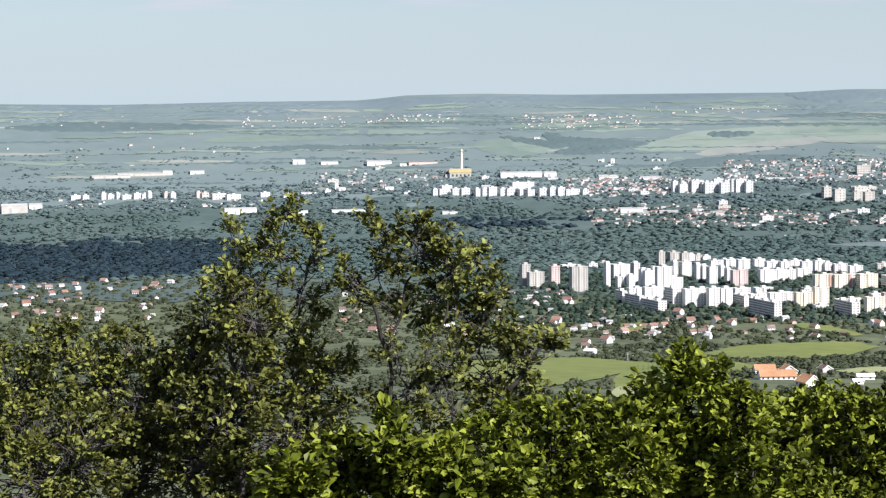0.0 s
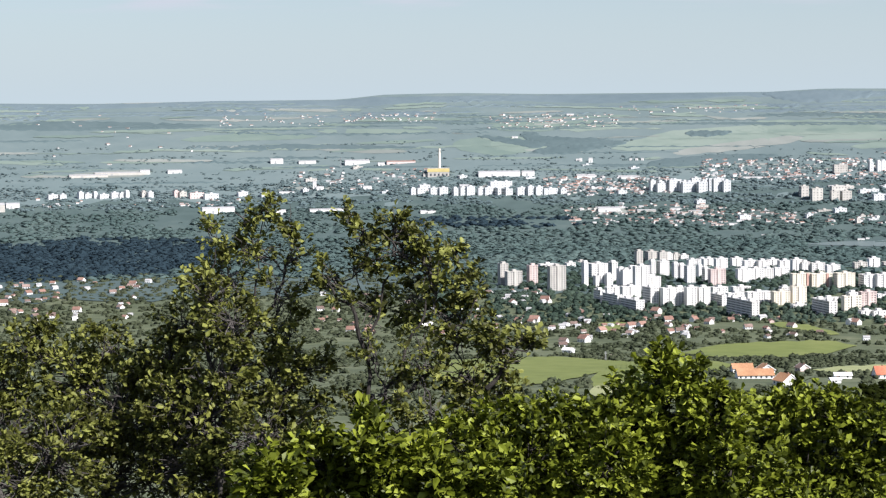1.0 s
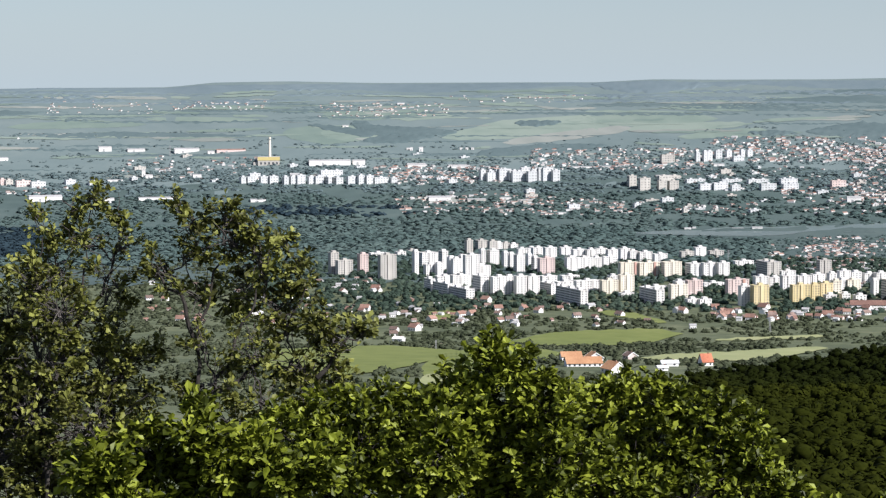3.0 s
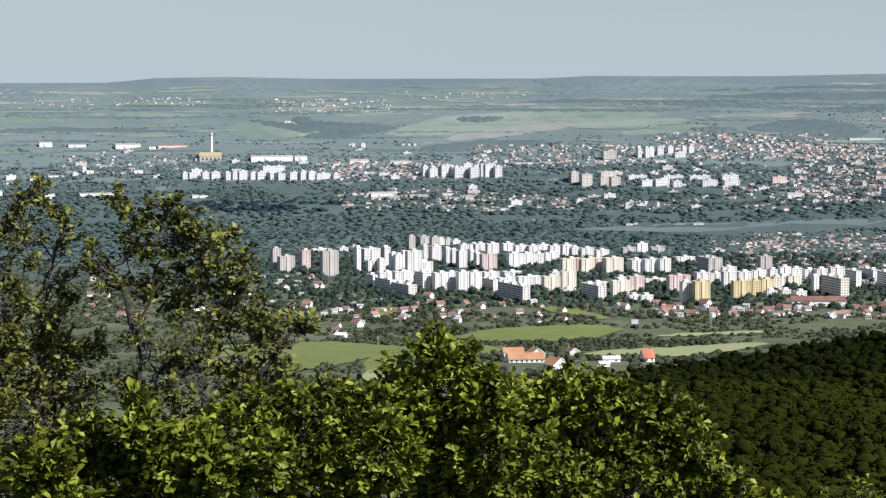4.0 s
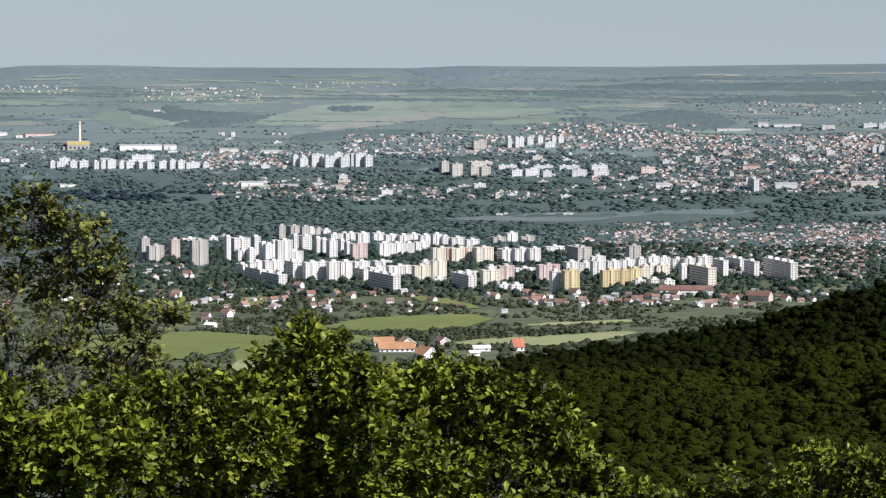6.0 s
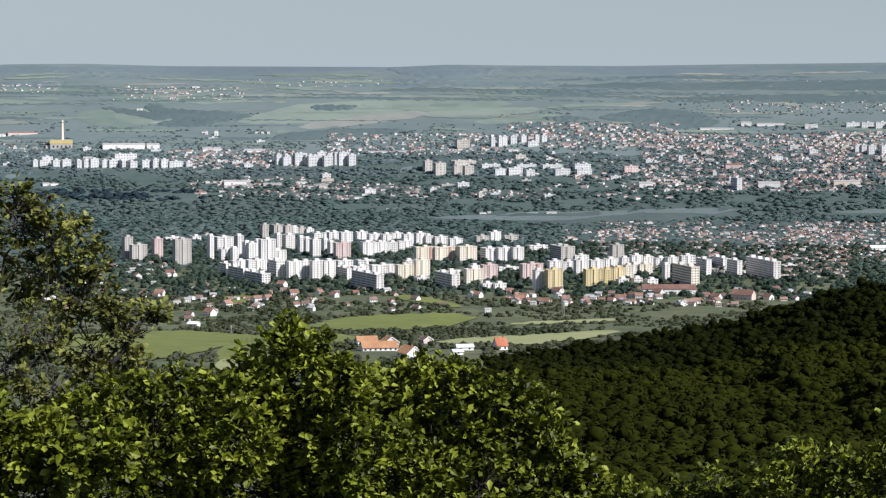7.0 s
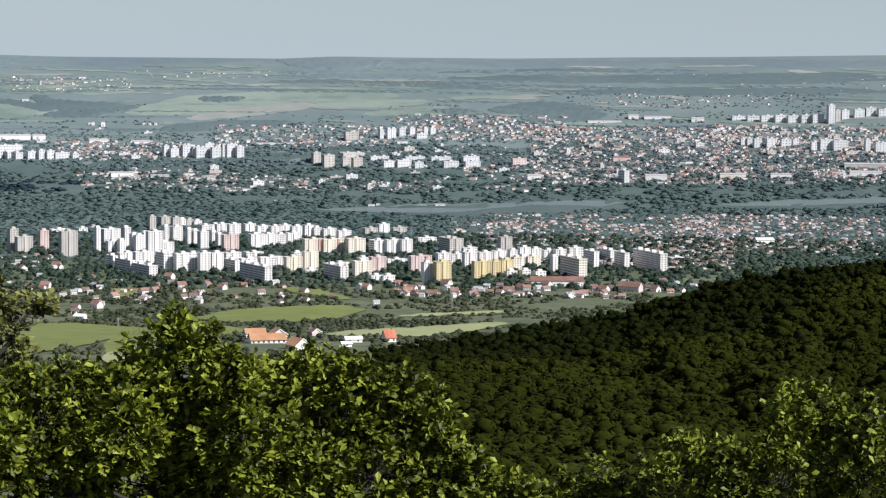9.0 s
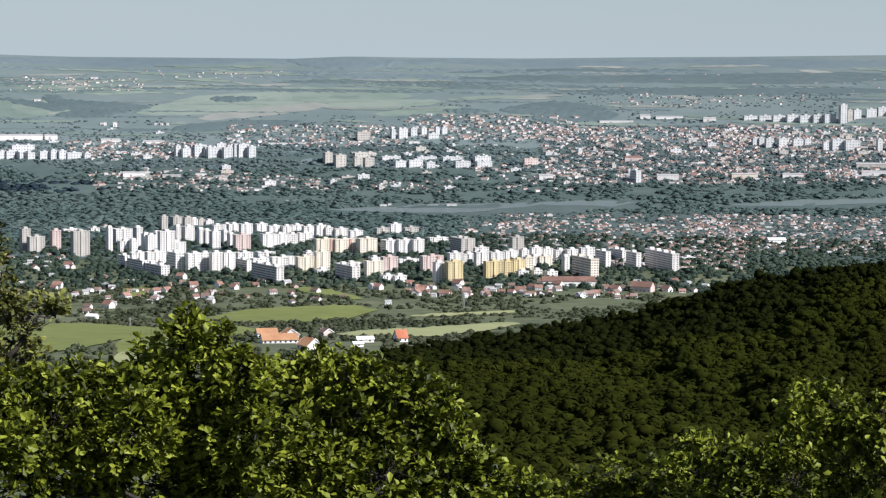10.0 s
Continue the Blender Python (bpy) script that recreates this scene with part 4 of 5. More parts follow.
def far_houses():
    rng = random.Random(21)
    V, F, I = [], [], []
    for a0, e0, a1, e1, n, w in FAR_TOWNS:
        for k in range(n):
            a, e = rng.uniform(a0, a1), rng.uniform(min(e0, e1), max(e0, e1))
            d = spot(a, e)
            if d < 1750:
                continue
            s = rng.uniform(0.6, 1.25) * w * 0.5
            L, D, h, rg = s * rng.uniform(1.0, 1.9), s, s * rng.uniform(0.55, 0.95), s * 0.55
            p, t = ground_point(a, d), rng.uniform(-1.2, 1.2)
            c, sn = math.cos(t), math.sin(t)
            q = [(-L, -D, -1), (L, -D, -1), (L, D, -1), (-L, D, -1), (-L, -D, h), (L, -D, h), (L, D, h), (-L, D, h), (-L, 0, h + rg), (L, 0, h + rg)]
            b = len(V)
            V += [(p.x + x * c - y * sn, p.y + x * sn + y * c, p.z + z) for x, y, z in q]
            F += [(b, b + 1, b + 5, b + 4), (b + 1, b + 2, b + 6, b + 5), (b + 2, b + 3, b + 7, b + 6), (b + 3, b, b + 4, b + 7), (b + 4, b + 5, b + 9, b + 8), (b + 6, b + 7, b + 8, b + 9), (b + 5, b + 6, b + 9, b + 9 - 0), (b + 7, b + 4, b + 8, b + 8)]
            r = rng.choice((1, 1, 2, 2, 2, 3))
            I += [0, 0, 0, 0, r, r, 0, 0]
    tri = [(f, i) for f, i in zip(F, I)]
    me = bpy.data.meshes.new("far_houses")
    me.from_pydata(V, [], [tuple(dict.fromkeys(f)) for f, i in tri])
    for m in (M_FARWALL, M_RED, M_BROWNROOF, M_ROOFGREY):
        me.materials.append(m)
    me.polygons.foreach_set("material_index", np.array(I, np.int32))
    tagged(new("far_houses", me), "countless small white houses with red and brown roofs", "houses", kind="stuff")


far_houses()

# ---- woods ----


def ico():
    bm = bmesh.new()
    bmesh.ops.create_icosphere(bm, subdivisions=1, radius=1.0)
    v = np.array([x.co[:] for x in bm.verts])
    f = np.array([[x.index for x in y.verts] for y in bm.faces])
    bm.free()
    return v, f


ICO_V, ICO_F = ico()


def clump(gen, leaves, lumps, flat, rise=0.0):
    """Corners and triangles of one ragged crown about one metre across: uneven lumps under small loose tufts."""
    V, F, C, N = [], [], [], []
    for k in range(lumps):
        c = gen.normal(0, (0.2 if lumps < 4 else 0.24) if lumps > 1 else 0.0, 3) * (1, 1, 0.6)
        r = (gen.uniform(0.26, 0.4) if lumps < 4 else gen.uniform(0.20, 0.34)) if lumps > 1 else 0.46
        F.append(ICO_F + len(V) * len(ICO_V))
        V.append((ICO_V * r * (1 + gen.normal(0, 0.1, (len(ICO_V), 1))) + c) * (1, 1, flat) + (0, 0, 0.5))
        u = gen.normal(0, 1, (leaves // lumps, 3)) + (0, 0, 0.4)
        u /= np.linalg.norm(u, axis=1)[:, None]
        C.append((u * r * gen.uniform(0.85, 1.12, (len(u), 1)) + c) * (1, 1, flat) + (0, 0, 0.5))
        N.append(u)
    c, n = np.concatenate(C), np.concatenate(N)
    n = n + gen.normal(0, 0.3, n.shape) + (0, 0, rise)
    n /= np.linalg.norm(n, axis=1)[:, None]
    a = np.cross(n, gen.normal(0, 1, n.shape))
    a /= np.linalg.norm(a, axis=1)[:, None]
    b = np.cross(n, a)
    size = gen.uniform(0.7, 1.2, (len(n), 1)) * 0.72 / math.sqrt(leaves)
    tri = np.stack([c + a * size, c - a * size * 0.6 + b * size * 0.9, c - a * size * 0.5 - b * size], 1).reshape(-1, 3)
    core = np.concatenate(V)
    return np.concatenate([core, tri]), np.concatenate(F + [np.arange(len(tri)).reshape(-1, 3) + len(core)])


def woods(name, az, d, size, mat, label, leaves, seed, lumps=1, flat=0.8, sink=0.25, rise=0.0):
    """One mesh of many ragged crowns at the given bearings and distances."""
    gen = np.random.default_rng(seed)
    forms = [clump(gen, leaves, lumps, flat, rise) for _ in range(14)]
    z = height(az, d)
    pick = gen.integers(0, len(forms), len(az))
    V, F, base = [], [], 0
    for k, (fv, ff) in enumerate(forms):
        s = np.nonzero(pick == k)[0]
        if not len(s):
            continue
        turn = gen.uniform(0, 6.28, len(s))
        c, sn = np.cos(turn)[:, None], np.sin(turn)[:, None]
        x, y = fv[:, 0] * c - fv[:, 1] * sn, fv[:, 0] * sn + fv[:, 1] * c
        sz = size[s][:, None]
        tall = gen.uniform(0.8, 1.25, (len(s), 1))
        px = np.sin(np.radians(az[s]))[:, None] * d[s][:, None] + x * sz
        py = np.cos(np.radians(az[s]))[:, None] * d[s][:, None] + y * sz
        pz = z[s][:, None] + (fv[None, :, 2] * tall - sink) * sz
        v = np.stack([px, py, np.broadcast_to(pz, px.shape)], -1).reshape(-1, 3)
        f = (ff[None] + (np.arange(len(s)) * len(fv))[:, None, None]).reshape(-1, 3) + base
        V.append(v)
        F.append(f)
        base += len(v)
    me = fast_mesh(name, np.concatenate(V), np.concatenate(F), [mat], smooth=True)
    return tagged(new(name, me), label, "woods", kind="stuff")


def scatter(gen, n, a0, a1, d0, d1):
    return gen.uniform(a0, a1, n), np.sqrt(gen.uniform(d0 * d0, d1 * d1, n))


def field_mask(az, d, el, zones):
    """True where a point lies inside none of the zones, each a far and a near edge."""
    keep = np.ones(len(az), bool)
    for top, low in zones:
        a0, a1 = min(top[0], low[0]), max(top[-2], low[-2])
        inside = (az > a0) & (az < a1) & (el < np.interp(az, top[0::2], top[1::2])) & (el > np.interp(az, low[0::2], low[1::2]))
        keep &= ~inside
    return keep


def wander(az, d, scale, seed):
    """Smooth noise over the plan, about -1 to 1."""
    x, y = np.sin(np.radians(az)) * d / scale, np.cos(np.radians(az)) * d / scale
    return np.array([noise.noise((p, q, seed)) for p, q in zip(x, y)])


def clear_of_blocks(az, d, margin):
    x, y = np.sin(np.radians(az)) * d, np.cos(np.radians(az)) * d
    keep = np.ones(len(az), bool)
    for px, py, turn, L, D in FOOTPRINTS:
        c, s = math.cos(turn), math.sin(turn)
        u, v = (x - px) * c + (y - py) * s, -(x - px) * s + (y - py) * c
        keep &= ~((u > -margin) & (u < L + margin) & (v > -margin) & (v < D + margin))
    return keep


def elevation(az, d):
    return np.degrees(np.arctan(height(az, d) / d))


OPEN_ZONES = [(t, l) for t, l, m, w in MEADOWS] + RIVER
FAR_ZONES = [(t, l) for t, l, m in FAR_FIELDS]

gen = np.random.default_rng(2)
# the near hillside
az, d = scatter(gen, 13500, -5, 21, 470, 1450)
under = np.interp(az, CREST[0::2], CREST[1::2])
s = np.degrees(np.arctan((height(az, d) + np.interp(az, [4, 8], [9.5, 8.5])) / d)) < under
s &= (az > -1) | (d > 900)
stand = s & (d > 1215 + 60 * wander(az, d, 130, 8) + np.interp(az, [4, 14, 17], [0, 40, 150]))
for name, pick, mat, words in (("hillside_wood", s & ~stand, M_WOODHILL, "dense green oak wood covering the near hillside, dimmed in colour for cloud shade"), ("dark_stand", stand, M_CRESTWOOD, "hillside trees in a darker tone along the hill's crest")):
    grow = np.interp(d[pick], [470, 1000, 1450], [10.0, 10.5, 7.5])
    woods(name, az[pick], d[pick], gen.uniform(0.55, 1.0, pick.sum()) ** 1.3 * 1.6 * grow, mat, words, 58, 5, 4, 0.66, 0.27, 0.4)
# scrub and orchard trees on the foothills
az, d = scatter(gen, 12000, -20, 14, 1150, 2430)
el = elevation(az, d)
s = ((d > 1450) | (el > np.interp(az, CREST[0::2], CREST[1::2]))) & field_mask(az, d, el, OPEN_ZONES) & clear_of_blocks(az, d, 4)
s &= wander(az, d, 110, 3) > -0.2
woods("foothill_scrub", az[s], d[s], gen.uniform(3.5, 8.5, s.sum()), M_SCRUB, "scrub, hedges and orchard trees on the foothills", 10, 6, 2, 0.6, 0.38, 0.6)
# trees between the blocks and in the suburb
az, d = scatter(gen, 7500, -20, 18, 2400, 3150)
s = clear_of_blocks(az, d, 3) & (gen.uniform(0, 1, len(az)) < np.where(az < -9, 0.8, 1.0))
west = s & (az < -7.5)
s &= ~west
woods("village_trees", az[west], d[west], gen.uniform(5, 10, west.sum()), M_SCRUB, "garden trees and scrub round the village houses", 8, 14, 1, 0.6, 0.38, 0.8)
woods("estate_trees", az[s], d[s], gen.uniform(6, 12, s.sum()), M_STREET, "green street trees between blocks of flats", 9, 7, 1, 0.75, 0.35, 0.6)
# valley woods along the river
az, d = scatter(gen, 26000, -21, 19, 3050, 4250)
el = elevation(az, d)
banks = [(t, [v - 0.10 if i % 2 else v for i, v in enumerate(l)]) for t, l in RIVER]
s = field_mask(az, d, el, banks) & clear_of_blocks(az, d, 3)
s &= (d < 3800) | (wander(az * 0.4, d, 40, 2) > -0.2)
suburb = (az > 6.2) & (el < -3.9)
s &= ~suburb | (gen.uniform(0, 1, len(az)) < 0.6)
# Zones of the valley woods where the cloud's shadow is coloured in.
CLOUD_SHADE = [([-21.697, -3.465, -18.87, -3.635, -17.432, -3.637, -15.98, -3.579, -14.079, -3.672, -12.753, -3.665], [-21.735, -4.905, -18.9, -4.917, -17.456, -4.75, -16.001, -4.651, -14.096, -4.588, -12.764, -4.316]),
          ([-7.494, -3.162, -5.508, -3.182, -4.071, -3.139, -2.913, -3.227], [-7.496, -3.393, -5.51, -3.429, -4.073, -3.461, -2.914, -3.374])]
dark = s & ~field_mask(az, d, el, CLOUD_SHADE)
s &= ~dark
woods("spruce_wood", az[dark], d[dark], gen.uniform(9, 16, dark.sum()) * 1.3, M_CLOUD_SHADE, "woods in the plain, darkened in colour for a cloud's shadow", 9, 10, 1, 0.4, 0.45, 1.4)
grown = np.where(suburb, 9, gen.uniform(13, 25, len(az))) * np.interp(d, [3600, 4250], [1, 0.6])
near = s & (d < 4060)
far = s & (d >= 4060)
woods("valley_wood", az[near], d[near], grown[near], M_WOODFAR, "broad woods of the river plain, haze mixed into their green", 8, 8, 1, 0.36, 0.46, 1.6)
woods("riverside_wood", az[far], d[far], grown[far], M_FARWOOD, "woods beyond the river, coloured bluish for haze", 8, 12, 1, 0.36, 0.45, 1.6)
# closed woods of the far rise, canopy on canopy


def canopy(top, low, tall, seed, mat=M_FARWOOD):
    """A closed canopy over the ground between a far and a near edge, uneven on top and sinking to the ground at its rim."""
    cols, rows = 40, 7
    a0, a1 = top[0], top[-2]
    v = []
    for i in range(cols + 1):
        a = a0 + (a1 - a0) * i / cols
        et = float(np.interp(a, top[0::2], top[1::2])) + 0.06 * noise.noise((a * 6, seed, 0))
        eb = float(np.interp(a, low[0::2], low[1::2])) + 0.06 * noise.noise((a * 6, seed, 5))
        mid, fade = (et + eb) / 2, min(1.0, 0.02 + min(i, cols - i) / (0.14 * cols)) ** 0.7
        df, dn = spot(a, mid + abs(et - mid) * fade + 0.003), spot(a, mid - abs(eb - mid) * fade)
        for j in range(rows + 1):
            d = dn + (df - dn) * j / rows
            rim = 0 if j in (0, rows) or i in (0, cols) else 1
            v.append(ground_point(a, d, rim * tall * (0.75 + 0.6 * noise.noise((a * 9, d / 14, seed))) - (1 - rim)))
    i = (np.arange(cols)[:, None] * (rows + 1) + np.arange(rows)[None]).ravel()
    f = np.stack([i, i + rows + 1, i + rows + 2, i + 1], 1)
    me = fast_mesh("wood", [tuple(p) for p in v], f, [mat], smooth=True)
    tagged(new("wood", me), "closed wood on the far rise, coloured bluish for haze", "wood", kind="structure")


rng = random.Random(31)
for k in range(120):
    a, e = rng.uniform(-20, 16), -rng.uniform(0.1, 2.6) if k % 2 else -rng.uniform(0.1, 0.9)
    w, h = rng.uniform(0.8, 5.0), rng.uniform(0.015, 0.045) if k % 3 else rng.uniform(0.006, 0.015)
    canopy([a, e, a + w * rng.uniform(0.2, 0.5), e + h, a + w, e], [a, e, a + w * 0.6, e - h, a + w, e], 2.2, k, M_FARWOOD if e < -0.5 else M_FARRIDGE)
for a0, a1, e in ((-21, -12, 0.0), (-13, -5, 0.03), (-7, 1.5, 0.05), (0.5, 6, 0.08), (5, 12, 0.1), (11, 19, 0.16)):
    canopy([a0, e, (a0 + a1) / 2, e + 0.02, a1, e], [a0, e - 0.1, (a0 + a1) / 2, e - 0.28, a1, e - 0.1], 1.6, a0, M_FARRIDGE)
# the copse in the open fields and dark strips of wood
canopy([-0.428, -0.953, 0.159, -0.919, 0.835, -0.943], [-0.428, -1.07, 0.159, -1.125, 0.835, -1.031], 3.0, 91)
canopy([-4.777, -0.983, -3.915, -1.036, -1.889, -1.169], [-4.777, -1.07, -3.917, -1.327, -1.889, -1.345], 3.0, 92)
canopy([-1.452, -1.695, 0.306, -1.536, 2.075, -1.553], [-1.453, -1.93, 0.306, -1.743, 2.076, -1.642], 2.5, 93)
canopy([7.402, -0.412, 11.386, -0.24, 17.894, -0.103], [7.402, -0.485, 11.39, -0.49, 17.903, -0.449], 2.0, 94)
canopy([5.622, -0.251, 8.582, -0.135, 12.849, -0.123], [5.622, -0.295, 8.584, -0.253, 12.85, -0.196], 2.0, 95)
canopy([9.182, -0.69, 12.857, -0.563, 17.906, -0.565], [9.182, -0.749, 12.861, -0.739, 17.911, -0.739], 2.0, 96)
canopy([7.114, -1.183, 8.593, -0.932, 10.074, -1.094], [7.115, -1.302, 8.6, -1.464, 10.078, -1.33], 3.0, 97)
canopy([5.63, -1.257, 6.224, -1.192, 6.966, -1.244], [5.631, -1.316, 6.225, -1.37, 6.967, -1.303], 3.0, 98)
canopy([-18.799, -0.579, -16.498, -0.489, -12.704, -0.649], [-18.803, -0.754, -16.505, -0.811, -12.706, -0.767], 2.0, 99)
canopy([-12.714, -1.239, -10.645, -1.174, -7.085, -1.299], [-12.716, -1.387, -10.648, -1.351, -7.085, -1.359], 2.0, 100)
canopy([-5.894, -0.984, -4.412, -1.146, -2.343, -1.074], [-5.895, -1.073, -4.414, -1.383, -2.343, -1.251], 3.0, 101)
canopy([1.543, 0.052, 2.354, 0.104, 3.092, 0.133, 3.832, 0.088, 4.647, 0.021], [1.543, -0.051, 2.355, -0.220, 3.094, -0.258, 3.834, -0.193, 4.647, -0.038], 3.2, 110, M_FARRIDGE)
canopy([5.910, -0.381, 8.870, -0.310, 12.546, -0.305, 17.136, -0.216], [5.910, -0.470, 8.873, -0.516, 12.550, -0.510, 17.143, -0.491], 3.2, 111, M_FARWOOD)
canopy([10.204, -0.681, 12.552, -0.628, 15.023, -0.601], [10.205, -0.769, 12.556, -0.833, 15.026, -0.747], 3.2, 112, M_FARWOOD)
canopy([-1.467, -1.751, -0.000, -1.595, 1.769, -1.539], [-1.467, -1.927, -0.000, -1.890, 1.770, -1.761], 2.5, 113, M_FARWOOD)
canopy([-4.724, -0.949, -4.365, -0.889, -4.006, -1.091], [-4.725, -1.036, -4.368, -1.326, -4.007, -1.324], 2.5, 114, M_FARWOOD)
canopy([-4.440, -1.385, -3.357, -1.204, -2.195, -1.080], [-4.441, -1.530, -3.358, -1.555, -2.195, -1.314], 2.5, 115, M_FARWOOD)
canopy([4.435, -1.415, 5.325, -1.363, 6.513, -1.397], [4.435, -1.504, 5.326, -1.526, 6.514, -1.500], 2.5, 116, M_FARWOOD)
canopy([7.996, -1.368, 8.882, -1.166, 10.360, -1.210], [7.998, -1.530, 8.887, -1.580, 10.364, -1.476], 2.5, 117, M_FARWOOD)
# copses and hedges on the far rise, in bands along the slope
az, d = scatter(gen, 11000, -21, 19, 4150, 4560)
el = elevation(az, d)
s = field_mask(az, d, el, FAR_ZONES[:15]) & clear_of_blocks(az, d, 3)
s &= np.array([noise.noise((a * 0.8, b / 26, 9)) + 0.5 * noise.noise((a * 2.5, b / 12, 4)) for a, b in zip(az, d)]) > 0.16
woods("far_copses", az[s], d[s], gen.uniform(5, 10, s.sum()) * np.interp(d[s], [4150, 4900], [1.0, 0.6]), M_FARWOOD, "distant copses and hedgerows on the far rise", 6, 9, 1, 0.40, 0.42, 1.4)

# street and garden trees of the towns across the river
TOWN_TREES = [(4.7, -1.4, 9.2, -2.1, 700), (8.3, -1.6, 18.2, -2.5, 2600), (8.3, -2.4, 18.2, -3.1, 1400), (-0.2, -1.65, 4.8, -2.3, 700), (-11.0, -1.9, -0.7, -2.5, 1100), (9.2, -0.7, 16.0, -1.1, 300)]
az, d = [], []
for a0, e0, a1, e1, n in TOWN_TREES:
    for a, e in zip(gen.uniform(a0, a1, n), gen.uniform(e1, e0, n)):
        az.append(a)
        d.append(spot(a, e))
az, d = np.array(az), np.array(d)
s = clear_of_blocks(az, d, 2)
woods("town_trees", az[s], d[s], gen.uniform(4.5, 9, s.sum()) * np.interp(d[s], [4000, 4600], [1.0, 0.7]), M_FARWOOD, "trees among the houses of the towns across the river, tinted bluish for haze", 6, 15, 1, 0.55, 0.38, 1.0)

# ---- foreground oaks ----


def tube(bm, points, radii, sides=6):
    """A tapered limb along points."""
    rings = []
    for i, p in enumerate(points):
        t = (points[min(i + 1, len(points) - 1)] - points[max(i - 1, 0)]).normalized()
        q = t.to_track_quat("Z", "Y")
        rings.append([bm.verts.new(p + q @ Vector((math.cos(2 * math.pi * k / sides) * radii[i], math.sin(2 * math.pi * k / sides) * radii[i], 0))) for k in range(sides)])
    for a, b in zip(rings, rings[1:]):
        for k in range(sides):
            bm.faces.new((a[k], a[(k + 1) % sides], b[(k + 1) % sides], b[k]))
    bm.faces.new(rings[-1])


# a lobed oak leaf of unit length, folded along its midrib
LEAF_V = np.array([(0, 0, 0), (0.11, 0.3, 0.05), (0.15, 0.48, 0.04), (0.22, 0.72, 0.01), (0, 1.0, -0.16), (-0.22, 0.72, 0.01), (-0.15, 0.48, 0.04), (-0.11, 0.3, 0.05), (0, 0.5, -0.02)])
LEAF_F = np.array([(0, 1, 8), (1, 2, 8), (2, 3, 8), (3, 4, 8), (4, 5, 8), (5, 6, 8), (6, 7, 8), (7, 0, 8)])


def wiggle(rnd, p, q, n, amount):
    out = []
    for i in range(n + 1):
        k = i / n
        o = Vector((rnd.gauss(0, 1), rnd.gauss(0, 1), rnd.gauss(0, 1))) * amount * math.sin(math.pi * k)
        out.append(p.lerp(q, k) + o)
    return out


def oak(name, dist, lobes, stem, leaf_mat, seed, label, leaf=0.125, dense=1.0, depth=1.0, dead=0, boles=()):
    """A small oak: a stem and limbs to each leafy lobe. Lobes are bearing, elevation and radius in degrees of view."""
    rnd, gen = random.Random(seed), np.random.default_rng(seed)
    thing = new(name)
    base = ground_point(stem[0], dist)
    thing.matrix_world = Matrix.Translation(base)
    wood, twigs = bmesh.new(), bmesh.new()

    def at(az, el, dd):
        a, e = radians(az), radians(el)
        return Vector((math.sin(a) * math.cos(e), math.cos(a) * math.cos(e), math.sin(e))) * dd - base

    fork = at(stem[0], stem[1], dist)
    trunk = wiggle(rnd, Vector((0, 0, -0.4)), fork, 6, 0.08)
    r0 = stem[2]
    tube(wood, trunk, [r0 * (1.35 - 0.55 * i / 6) for i in range(7)], 9)
    for line in boles:
        run = [at(line[i], line[i + 1], dist - 0.12) for i in range(0, len(line), 2)]
        fine = []
        for p, q in zip(run, run[1:]):
            fine += wiggle(rnd, p, q, 4, 0.035)[:-1]
        fine.append(run[-1])
        tube(wood, fine, [r0 * (0.36 - 0.28 * i / (len(fine) - 1)) for i in range(len(fine))], 7)
    P_, N_, S_ = [], [], []
    limbs = [(trunk, 0.55, r0 * 0.8)]
    order = sorted(lobes, key=lambda q: q[1])
    for az, el, rad, thin in order:
        R = radians(rad) * dist
        c = at(az, el, dist + gen.uniform(-1, 1) * R * depth)
        # limb from the nearest lower limb point
        best = None
        for pts, lo, rr in limbs:
            for i, p in enumerate(pts):
                if i / len(pts) < lo and pts is trunk:
                    continue
                cost = (c - p).length + max(0, p.z - c.z + 0.3) * 3
                if best is None or cost < best[0]:
                    best = (cost, p, rr * (1 - 0.5 * i / len(pts)))
        start, rr = best[1], max(0.014, best[2] * 0.84)
        pts = wiggle(rnd, start, c, 6, 0.05 * (c - start).length)
        tube(wood, pts, [rr * (1 - 0.75 * i / 6) for i in range(7)], 6)
        limbs.append((pts, 0.2, rr))
        # twigs and their leaf sprays, tight tufts with gaps between
        olive = leaf_mat is M_LEAF_OLIVE
        n = int(dense * thin * (11 if olive else 11.5) * (rad / 0.6) ** 2) + 4
        u = gen.normal(0, 1, (n, 3))
        u /= np.linalg.norm(u, axis=1)[:, None]
        rad3 = R * gen.uniform(0.4, 1.12, n) ** 0.6
        tips = np.array(c) + u * rad3[:, None] * (1, 1, 0.9)
        for k in range(n):
            tip = Vector(tips[k])
            back = pts[rnd.randrange(3, 7)]
            mid = wiggle(rnd, back, tip, 3, 0.10 * R)
            if rnd.random() < (0.85 if olive else 0.4):
                tube(twigs, mid, [max(0.007, rr * 0.26), rr * 0.16 + 0.005, 0.007, 0.004], 4)
            way = (tip - mid[-2]).normalized()
            way = (way + Vector((0, 0, 0.45))).normalized()
            reach = rnd.uniform(0.12, 0.30)
            m = rnd.randrange(12, 23) if olive else rnd.randrange(16, 28)
            for j in range(m):
                P_.append(tip - way * reach * rnd.uniform(-0.4, 0.6) + Vector((rnd.gauss(0, 0.03), rnd.gauss(0, 0.03), rnd.gauss(0, 0.03))))
                out = Vector((rnd.gauss(0, 1), rnd.gauss(0, 1), rnd.gauss(-0.05, 0.6))).normalized()
